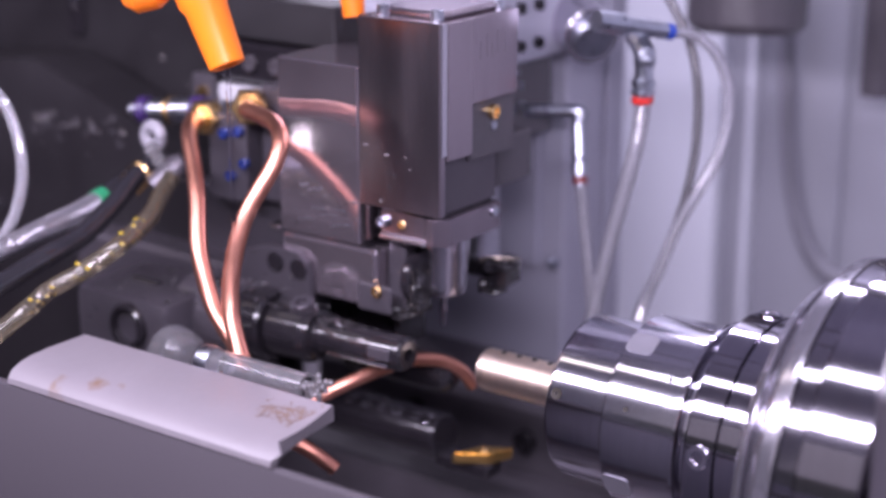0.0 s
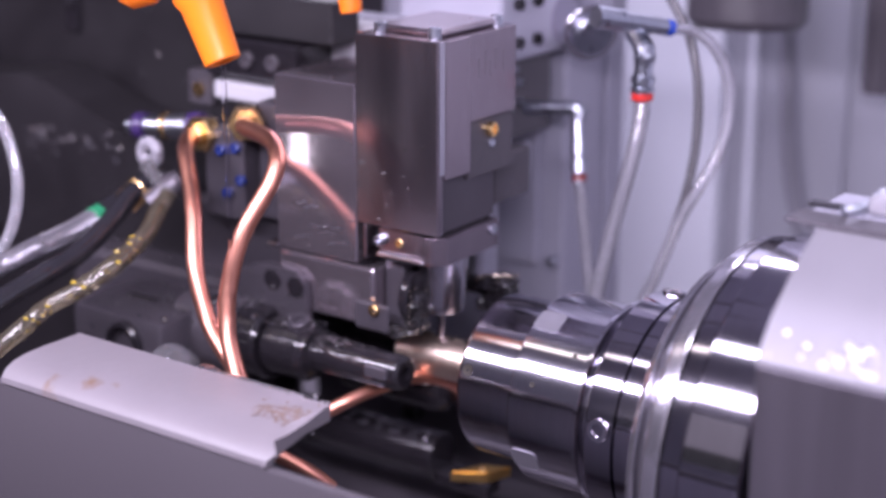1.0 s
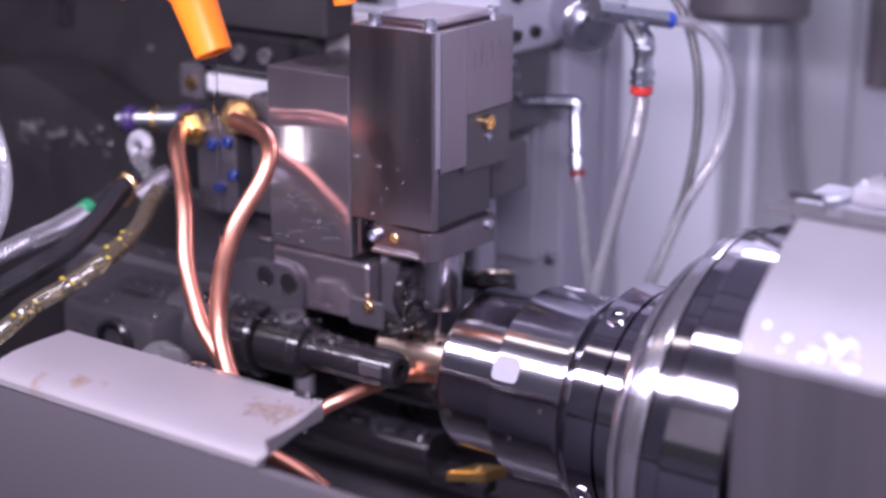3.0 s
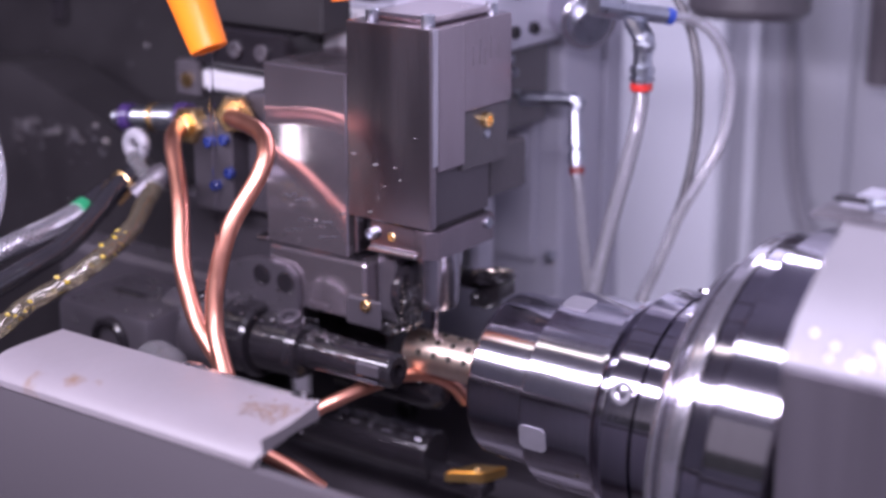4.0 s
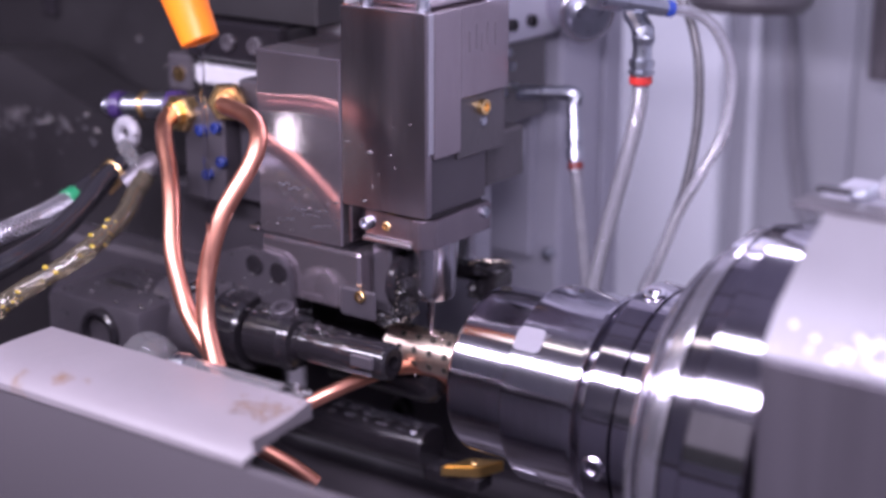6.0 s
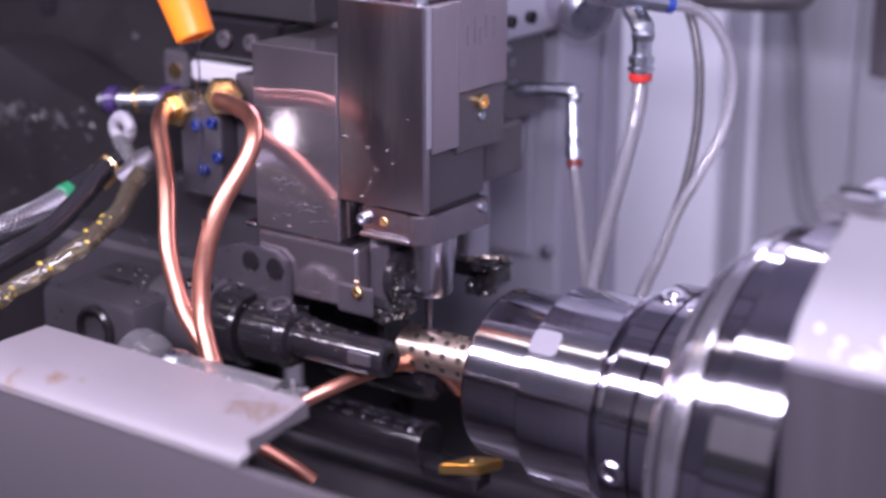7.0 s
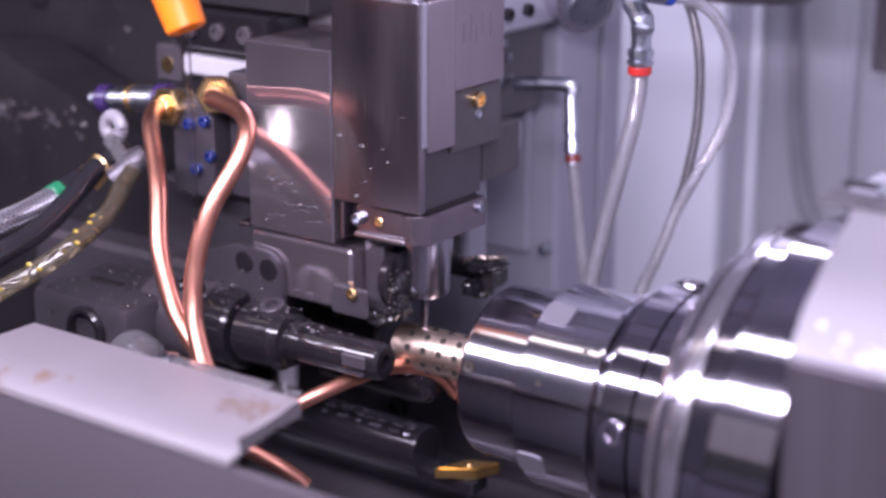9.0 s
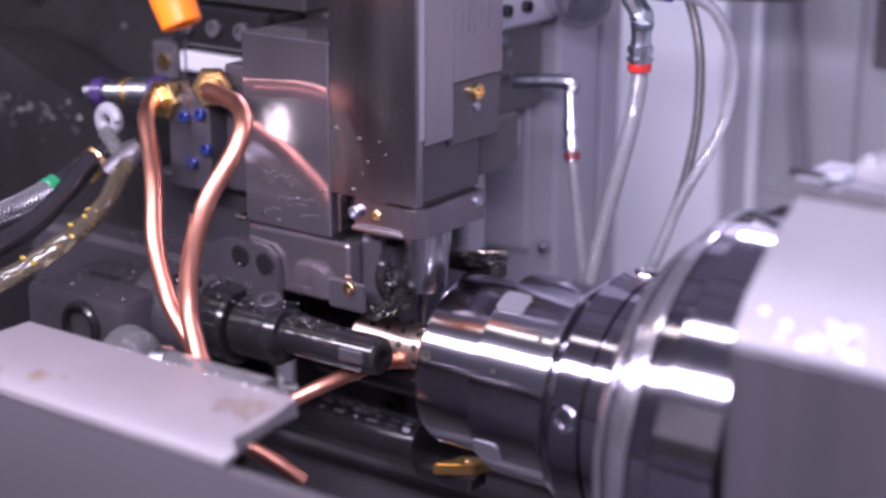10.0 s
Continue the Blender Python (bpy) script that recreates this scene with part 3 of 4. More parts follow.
def rear_insert():
    r = thing("turning_tool", V(8, 26, 285), "dark turning tool holder behind the collet", "cutting tool", moves=CARRIAGE)
    part("shank", box(V(-34, 28, 272), V(-13, 42, 292), 0.001), BLACK, r)
    part("arm", box(V(-16, 31, 267), V(4, 38, 273), 0.0008), BLACK, r)
    part("head", join(box(V(3.2, 25, 265), V(11, 40, 275), 0.002), lump(V(7, 30, 275), (7, 9, 2.2), 9), lump(V(5, 27, 266), (5, 6, 3.5), 10)), BLACK, r, "dark tool tip caked in oily chips")
    part("chip_curl", pipe([V(0, 24, 276.5), V(4, 26, 278.0), V(9, 30, 277.6), V(12, 36, 276.5)], 0.0007, 8, 6, 0.5, 5), CHIP, r)


rear_insert()


def rear_plates():
    p = thing("slide_plate", V(-40, 40, 300), "grey steel slide plate carrying the tools", "plate", moves=CARRIAGE)
    part("plate", box(V(-170, 44, 266), V(-12, 58, 372), 0.0015), PANEL, p)
    part("side_cheek", box(V(-11.5, 30, 306), V(4, 56, 326), 0.001), BLACK_MATT, p)


rear_plates()


def boring_bar():
    b = thing("boring_bar", V(-60, -30, 248.4), "black boring bar in a dark collet holder", "cutting tool", moves=CARRIAGE)
    a, e = V(-36, -30, 252.6), V(5.6, -30, 253.4)
    part("bar", lathe([(0, 0), (0, 0.0070), (0.0385, 0.0070), (0.0402, 0.0066), (0.0412, 0.0054), (0.0412, 0.0026), (0.036, 0.0022), (0.036, 0)], a, e, 36), BLACK, b)
    part("flat", box(V(-9, -38.0, 251.6), V(1.6, -35.6, 256.6), 0.0006), MANIFOLD, b, "ground flat on the bar")
    # Thin bright strip in place of the copper pipe's reflection along the bar.
    part("reflection_strip", box(V(-30, -37.2, 248.4), V(0, -35.2, 249.2), 0.0003), CHROME_DARK, b, "strip standing in for a copper reflection on the bar")
    part("collet_nut", lathe([(0, 0), (0, 0.0108), (0.0015, 0.0118), (0.018, 0.0118), (0.0195, 0.0104), (0.0215, 0.0100), (0.0220, 0.0074), (0.024, 0.0074), (0.024, 0)], V(-59.5, -30, 251.8), V(-30, -30, 252.6), 48), BLACK, b)
    part("clamp_screw", socket_screw(V(-45, -32, 262.4), V(-45, -33.2, 266.0), 0.0046), MANIFOLD, b, "wet round clamp screw")
    part("collar", lathe([(0, 0), (0, 0.0140), (0.001, 0.0150), (0.013, 0.0150), (0.0145, 0.0136), (0.0145, 0)], V(-74.5, -30, 251.2), V(-60, -30, 251.8), 48), BLACK, b)
    part("holder", lathe([(0, 0), (0, 0.0165), (0.028, 0.0165), (0.0295, 0.0152), (0.0295, 0)], V(-104, -30, 250.4), V(-72, -30, 251.2), 40), BLACK_MATT, b)
    for k in range(3):
        part("screw", socket_screw(V(-94 + k * 8, -36, 264.4), V(-94 + k * 8, -37, 267.9), 0.0026), BLACK, b)
    part("chip_crust", join(lump(V(-52, -32, 262.6), (6, 4, 1.8), 5), lump(V(-32, -30, 259.6), (7, 4, 1.5), 6), lump(V(-24, -30, 259.4), (4, 3.5, 1.3), 7)), DROP, b, "dark oily clods of chips on the bar")
    rng = random.Random(17)
    bm = bmesh.new()
    for k in range(46):
        x, a = rng.uniform(-72, 3), radians(rng.uniform(35, 120))
        r = 15.2 if x < -60 else 11.9 if x < -37 else 7.1
        bmesh.ops.create_icosphere(bm, subdivisions=1, radius=rng.uniform(0.0002, 0.0006), matrix=Matrix.Translation(V(x, -30 - math.cos(a) * r, 252.4 + math.sin(a) * r)) @ Matrix.Diagonal((rng.uniform(1, 3.5), 1, 0.7, 1)))
    tagged(part("coolant_splash", bm, WET_GLINT, b, "coolant specks, their glints put in as bright metal"), kind="stuff")


boring_bar()


def trickles(parent, axis, r, xs, angles, seed):
    """Broken runs of wet coolant along a bar."""
    rng = random.Random(seed)
    out = []
    for a in angles:
        x = xs[0]
        while x < xs[1]:
            n = rng.uniform(2, 6)
            pts = []
            for i in range(6):
                b = radians(a + rng.uniform(-3.5, 3.5))
                pts.append(V(x + n * i / 5, axis[0] - math.cos(b) * r, axis[1] + math.sin(b) * r))
            out.append(pipe(pts, rng.uniform(0.00012, 0.00034), 6, 5, 0.5, seed))
            x += n + rng.uniform(0.5, 5)
    tagged(part("coolant_film", join(*out), WET_GLINT, parent, "broken glinting runs of coolant"), kind="stuff")


def insert_bar():
    i = thing("insert_bar", V(-40, 8, 203), "black round tool bar with a gold coated cutting insert", "cutting tool", moves=CARRIAGE)
    part("bar", lathe([(0, 0), (0, 0.0094), (0.0805, 0.0094), (0.0813, 0.0088), (0.0813, 0)], V(-86.6, 8.1, 203.4), V(-3.4, 8.1, 204.1), 40), BLACK, i)
    part("head", box(V(-7.2, 3.6, 192.2), V(19.1, 14.6, 198.5), 0.001), BLACK, i)
    bm = bmesh.new()
    pts = [(5.6, -2.1), (11.1, 11.4), (22.9, 16.7), (18.8, 6.2)]
    lo = [bm.verts.new(V(x, y, 198.7)) for x, y in pts]
    hi = [bm.verts.new(V(x, y, 203.2)) for x, y in pts]
    bm.faces.new(lo)
    bm.faces.new(hi)
    for k in range(4):
        bm.faces.new((lo[k], lo[(k + 1) % 4], hi[(k + 1) % 4], hi[k]))
    bmesh.ops.bevel(bm, geom=list(bm.edges), offset=0.0005, segments=2, affect="EDGES")
    part("insert", bm, GOLD, i, "gold coated cutting insert")
    part("insert_screw", socket_screw(V(14.7, 8.0, 203.2), V(14.7, 8.0, 203.6), 0.0017), BRASS, i)
    trickles(i, (8.1, 203.8), 9.45, (-52, -8), (52, 68, 84), 51)
    s = thing("tool_bar", V(-20, 5, 233), "black round tool bar with a domed wet end", "cutting tool", moves=CARRIAGE)
    part("bar", lathe([(0, 0), (0, 0.0082), (0.044, 0.0082), (0.048, 0.0072), (0.0505, 0.004), (0.051, 0)], V(-48, 4, 233), V(6, 4, 233.5), 36), BLACK, s)


    trickles(s, (4, 233.2), 8.25, (-34, -2), (48, 70), 52)


insert_bar()


def copper_pipe(label, path, r=0.0033, fit=None):
    c = thing("copper_pipe", path[0], label, "pipe", "copper coolant pipes", moves=CARRIAGE)
    part("pipe", pipe(path, r, 18, 10), COPPER, c)
    if fit:
        a, b = fit
        nut = part("nut", hex_nut(a, b, 0.0076), BRASS, c, "brass compression nut")
        d = (Vector(b) - Vector(a)).normalized()
        part("sleeve", rod(Vector(b), Vector(b) + d * 0.003, 0.0045), BRASS, nut)
    return c


copper_pipe("bent copper coolant pipe with a brass nut", [V(-103.5, -24.0, 330.5), V(-102.8, -31.0, 330.0), V(-94.5, -41.3, 326.4), V(-83.2, -50.5, 316.9), V(-74.5, -58.6, 307.7), V(-64.6, -68.8, 291.0), V(-55.6, -72.9, 275.3), V(-46.9, -75.9, 267.8), V(-37.9, -78.4, 261.5), V(-29.5, -83.1, 256.6)],
            fit=(V(-104, -18, 330), V(-103.4, -26, 330.4)))
copper_pipe("bent copper coolant pipe with a brass nut", [V(-79.0, -24.0, 337.5), V(-74.0, -29.0, 338.0), V(-64.0, -33.0, 338.0), V(-50.0, -40.1, 337.6), V(-41.1, -47.4, 333.9), V(-39.6, -53.4, 325.8), V(-44.1, -64.6, 308.0), V(-45.9, -70.9, 289.0), V(-43.6, -75.0, 273.9), V(-36.7, -79.2, 263.4), V(-29.5, -83.1, 256.6)],
            fit=(V(-84, -17, 337), V(-79, -23, 337.4)))
copper_pipe("curved copper coolant pipe aimed at the workpiece", [V(-23.8, -56.0, 235.4), V(-19.7, -50.0, 238.0), V(-13.3, -42.0, 242.1), V(-8.7, -30.0, 244.4), V(-6.5, -13.0, 243.8), V(-1.3, -1.0, 241.0), V(3.9, 6.0, 236.2), V(6.1, 12.0, 228.4)], 0.0027)
copper_pipe("short copper coolant pipe below the cover", [V(-36, -74, 232), V(-24.3, -70, 226.5), V(-14, -65, 221), V(-7, -60, 214)], 0.0029)


def manifold():
    m = thing("coolant_manifold", V(-92, -20, 300), "grey coolant manifold block with blue screws", "manifold", moves=CARRIAGE)
    part("block", box(V(-103, -22, 297), V(-82, 20, 333), 0.0008), MANIFOLD, m)
    for x, z in ((-90, 308), (-82.5, 314), (-93, 325), (-85, 327)):
        part("plug", socket_screw(V(x, -22, z), V(x, -24.5, z), 0.0022), BLUE_DARK, m, "dark blue screw plug")
    part("riser", box(V(-132, -6, 266), V(-64.5, 22, 296.6), 0.0012), MANIFOLD, m, "dull steel riser under the manifold")
    part("cross_block", box(V(-81.5, -14, 297), V(-64, 20, 345), 0.001), MANIFOLD, m)
    t = thing("tee_fitting", V(-130, -19, 328), "bright nickel tee fitting with purple rings", "fitting", moves=CARRIAGE)
    part("run", lathe([(0, 0), (0, 0.003), (0.006, 0.003), (0.006, 0.0048), (0.02, 0.0042), (0.02, 0.0052), (0.032, 0.0052), (0.033, 0.004), (0.045, 0.004), (0.045, 0)], V(-146, -22, 328), V(-104, -16, 332), 14), SILVER, t)
    part("ring", rod(V(-141, -22, 328.6), V(-136, -21, 329), 0.0056), PURPLE, t, "purple ring")
    part("ring", rod(V(-114, -17.5, 331.5), V(-108, -16.8, 332), 0.0056), PURPLE, t, "purple ring")
    part("band", rod(V(-127, -20, 330), V(-125, -19.6, 330.2), 0.0056), BRASS, t, "brass band")
    part("clip_ring", pipe([V(-122 + 4.3 * math.cos(a / 10 * 2 * math.pi), -34, 322 + 4.3 * math.sin(a / 10 * 2 * math.pi)) for a in range(11)], 0.0026, 10, 4), PALE, t, "pale plastic clip ring")
    part("sleeve", pipe([V(-120, -38, 318), V(-110, -42, 314), V(-100, -44, 309)], 0.0030, 16), CLEAR, t, "pale plastic sleeve")


manifold()


def beads(parent, path, r):
    """Yellow beads of oil along a hose."""
    rng = random.Random(41)
    line = smooth_path(path, 12)
    bm = bmesh.new()
    for i in range(26):
        c = rng.choice(line)
        u = Vector((rng.gauss(0.4, 0.5), -1.0, rng.gauss(0.2, 0.9))).normalized()
        bmesh.ops.create_icosphere(bm, subdivisions=2, radius=rng.uniform(0.0005, 0.0013), matrix=Matrix.Translation(c + u * r * 0.98) @ Matrix.Diagonal((1.3, 0.8, 0.8, 1)))
    tagged(part("oil_film", bm, OIL, parent, "yellow beads of oil"), kind="stuff")


def left_hoses():
    h = thing("oily_hose", V(-112, -101, 278), "clear hose with yellow oil drops inside", "hose", "left hoses", moves=CARRIAGE)
    part("hose", pipe([V(-114, -145, 258), V(-109.2, -114.6, 273.1), V(-107.7, -105.4, 277.8), V(-103.0, -93.7, 282.7), V(-97.0, -79.9, 290.4), V(-96.3, -63.6, 298.3), V(-100.9, -51.7, 304.6), V(-102.2, -44.4, 309.4)], 0.0036, 14, 10, 0.05, 2), OIL_HOSE, h)
    beads(h, [V(-109.2, -114.6, 273.1), V(-107.7, -105.4, 277.8), V(-103.0, -93.7, 282.7), V(-97.0, -79.9, 290.4), V(-96.3, -63.6, 298.3)], 0.0036)
    part("joint", lathe([(0, 0), (0, 0.005), (0.012, 0.0055), (0.016, 0.004), (0.016, 0)], V(-110, -46, 305), V(-103, -38, 314), 16), MANIFOLD, h)
    b = thing("braided_hose", V(-132, -83, 296), "steel braided hose with a green band", "hose", "left hoses", moves=CARRIAGE)
    part("hose", pipe([V(-136, -128, 284), V(-129.4, -96.0, 292.9), V(-127.3, -87.2, 295.1), V(-128.1, -74.5, 296.3), V(-128.2, -60.6, 299.1)], 0.0038, 16, 10), BRAID_DARK, b)
    braid(b, [V(-136, -128, 284), V(-129.4, -96.0, 292.9), V(-127.3, -87.2, 295.1), V(-128.1, -74.5, 296.3), V(-128.2, -60.6, 299.1)], 0.0039, 9, 0.018, 0.00040, WIRE)
    part("band", rod(V(-128.2, -61.5, 299), V(-128.4, -55.5, 300.3), 0.0046), GREEN, b, "green band")
    part("end", lathe([(0, 0), (0, 0.005), (0.014, 0.0045), (0.03, 0.004), (0.03, 0)], V(-128.4, -55.5, 300.3), V(-124, -30, 312), 14), RUBBER, b)
    k = thing("rubber_hose", V(-122, -92, 288), "glossy black rubber hose", "hose", "left hoses", moves=CARRIAGE)
    part("hose", pipe([V(-125, -132, 275), V(-119.5, -105.0, 284.3), V(-117.6, -96.1, 287.2), V(-116.6, -81.0, 291.1), V(-116.1, -64.5, 299.7), V(-117.8, -49.7, 308.2), V(-116.3, -40.7, 312.0)], 0.0042, 14, 10), RUBBER, k)
    part("collar", lathe([(0, 0), (0, 0.0054), (0.01, 0.0056), (0.01, 0)], V(-121, -50, 304), V(-118, -44, 310), 14), BRASS, k)
    l = solo("slack_hose", pipe([V(-166.1, -89.9, 354.6), V(-156.5, -86.2, 346.1), V(-150.3, -84.5, 338.4), V(-144.3, -85.0, 325.7), V(-141.2, -87.0, 314.2), V(-140.6, -91.2, 301.7), V(-142.3, -95.8, 292.8), V(-147.3, -102.9, 283.5), V(-157.3, -113.7, 274.0), V(-260.0, -4.0, 265.0)], 0.0024, 12, 10), BRAID, V(-196, -60, 262), "thin clear hose hanging in a bend", "hose", moves=CARRIAGE)


left_hoses()


def wet_drops(parent, n, seed, lo, hi, axis=None, r=0.0):
    """Small glinting drops on a bar about an axis or on the top of a box."""
    rng = random.Random(seed)
    bm = bmesh.new()
    for i in range(n):
        q = Vector([rng.uniform(a, b) for a, b in zip(lo, hi)])
        if axis:
            a = radians(rng.uniform(10, 130))
            q = V(q.x, axis[0] - math.cos(a) * r, axis[1] + math.sin(a) * r)
        else:
            q = V(*q)
        bmesh.ops.create_icosphere(bm, subdivisions=2, radius=rng.uniform(0.0003, 0.0009), matrix=Matrix.Translation(q) @ Matrix.Diagonal((rng.uniform(0.8, 2.0), 1, 0.6, 1)))
    tagged(part("coolant_film", bm, DROP, parent, "glinting coolant drops"), kind="stuff")


# ---- middle: fixed lower block and cover ----
CHIP_PALE = mat("pale_chips", (0.55, 0.53, 0.54), 0.2, 0.9, 0.3, 500, 0.5, 900)


def lower_block():
    b = thing("clamp_block", V(-110, -50, 230), "dark steel clamp block with round bores", "block", moves=CARRIAGE)
    part("body", box(V(-144, -62, 225), V(-92, -20, 262), 0.004, 2), MANIFOLD, b)
    part("bore", lathe([(0, 0), (0, 0.009), (0.001, 0.0096), (0.004, 0.0096), (0.005, 0.0086), (0.005, 0.0072), (0.001, 0.0068), (0.001, 0)], V(-112, -60, 250), V(-112, -70, 250), 32), BLACK, b, "dark round bore")
    part("slot", box(V(-130, -44, 261.6), V(-114, -39, 262.5), 0.0006), BLACK, b, "dark oily slot")
    part("slot", box(V(-108, -34, 261.6), V(-96, -30, 262.5), 0.0006), BLACK, b, "dark oily slot")
    part("wet_knob", lathe([(0, 0), (0, 0.010), (0.004, 0.0115), (0.012, 0.0095), (0.016, 0.005), (0.0165, 0)], V(-80, -72, 248), V(-66, -76, 251), 28), CLEAR, b, "clear wet plastic cap")
    c = thing("clear_sleeve", V(-33.0, -98.0, 263.3), "clear plastic sleeve lying behind the white cover", "sleeve", moves=CARRIAGE)
    part("sleeve", lathe([(0, 0), (0, 0.0046), (0.0005, 0.0050), (0.046, 0.0050), (0.046, 0.0038), (0.01, 0.0036), (0.01, 0)], V(-33.0, -98.0, 263.3), V(16.8, -98.0, 263.5), 28), CLEAR, c)
    part("collar", lathe([(0, 0), (0, 0.0056), (0.003, 0.0060), (0.006, 0.0056), (0.006, 0)], V(-36.0, -98.0, 263.3), V(-24.0, -98.0, 263.3), 24), SILVER, c, "bright wet collar")
    rng = random.Random(5)
    bm = bmesh.new()
    for k in range(40):
        bmesh.ops.create_icosphere(bm, subdivisions=1, radius=rng.uniform(0.0006, 0.0016), matrix=Matrix.Translation(V(16.8 + rng.gauss(0, 2.0), -98.0 + rng.gauss(0, 2.0), 263.5 + rng.gauss(0, 2.0))))
    tagged(part("chip_crust", bm, CHIP_PALE, c, "crust of wet chips at the sleeve's end"), kind="stuff")


lower_block()


for ob in list(CARRIAGE):
    if ob.name == "insert_bar":
        wet_drops(ob, 46, 31, (-70, 0, 0), (-6, 0, 0), (8.1, 203.8), 9.4)
    elif ob.name == "tool_bar":
        wet_drops(ob, 30, 32, (-40, 0, 0), (2, 0, 0), (4, 233.3), 8.2)
    elif ob.name == "boring_bar":
        wet_drops(ob, 24, 33, (-34, 0, 0), (2, 0, 0), (-30, 253), 7.0)
        wet_drops(ob, 30, 34, (-102, 0, 0), (-73, 0, 0), (-30, 250.8), 16.5)
    elif ob.name == "clamp_block":
        wet_drops(ob, 40, 39, (-140, -60, 262.0), (-94, -24, 262.3))
        wet_drops(ob, 14, 40, (-138, -62.3, 236), (-94, -62.0, 258))
    elif ob.name == "tool_holder_block":
        wet_drops(ob, 40, 41, (-150, -18, 268.0), (-68, 10, 268.3))
        wet_drops(ob, 16, 42, (-82, -27.9, 262), (-48, -27.7, 282))
        wet_drops(ob, 12, 35, (-60, -24.2, 293), (-24, -24.1, 312))
    elif ob.name == "machine_slide":
        wet_drops(ob, 60, 37, (-240, -4.4, 262), (-140, -4.0, 312))
    elif ob.name == "live_tool_head":
        wet_drops(ob, 10, 38, (-20, -24.3, 309), (12, -24.1, 350))


RUST = mat("rust_crumbs", (0.17, 0.12, 0.10), 0.6, 0.2, 0.5, 400, 0.3, 700)


def cover():
    c = thing("cover_plate", V(-20, -125, 200), "white painted machine cover with rust coloured stains", "cover")
    bm = bmesh.new()
    prof = [(-105.7, 263.0), (-105.7, 268.2), (-106.3, 268.8), (-124, 268.8), (-132, 268.4), (-137.5, 267.4), (-141.5, 265.6), (-143.6, 263.0), (-144.0, 261.0), (-141.5, 260.6), (-139, 263), (-120, 264)]
    ends = []
    xs = (-89, -60, -30, 0, 20, 31)
    for x in xs:
        ring = []
        for k, (y, z) in enumerate(prof):
            xx = x
            if x == 31:
                xx = 31 + (-105.7 - y) * 0.16 + (2.2 * math.sin(k * 2.3) if 2 < k < 9 else 0)
            ring.append(bm.verts.new(V(xx, y, z)))
        ends.append(ring)
    for p, q in zip(ends, ends[1:]):
        for k in range(len(prof)):
            j = (k + 1) % len(prof)
            bm.faces.new((p[k], p[j], q[j], q[k]))
    bm.faces.new(ends[0])
    bm.faces.new(ends[-1])
    part("plate", bm, WHITE, c)
    part("front_panel", box(V(-300, -143.8, 110), V(160, -139.5, 260.4), 0.0012, 2), SHADED_COVER, c, "front panel of the cover, its shade put into a darker colour")
    rng = random.Random(21)
    bm = bmesh.new()
    for i in range(150):
        q = V(min(rng.gauss(23.0, 6.0), 30.0), rng.gauss(-120.3, 3.4), 268.9)
        bmesh.ops.create_icosphere(bm, subdivisions=1, radius=rng.uniform(0.0002, 0.0008), matrix=Matrix.Translation(q) @ Matrix.Rotation(rng.uniform(0, 3), 4, "Z") @ Matrix.Diagonal((rng.uniform(0.8, 2.6), 0.8, 0.35, 1)))
    tagged(part("dried_crust", bm, RUST, c, "brown dried chips and rust crumbs"), kind="stuff")
    # Added reflector, hidden behind the panel, that lightens the chuck's underside.
    part("bounce_sheet", box(V(-88, -139.3, 112), V(150, -138.8, 256), 0), WALL_DIM, c, "unseen pale sheet added to brighten reflections in the chuck")


cover()


# ---- spindle (slides along its axis; the chuck turns) ----
AX = V(0, 0, 247)


def on_axis(x):
    return V(x, 0, 247)


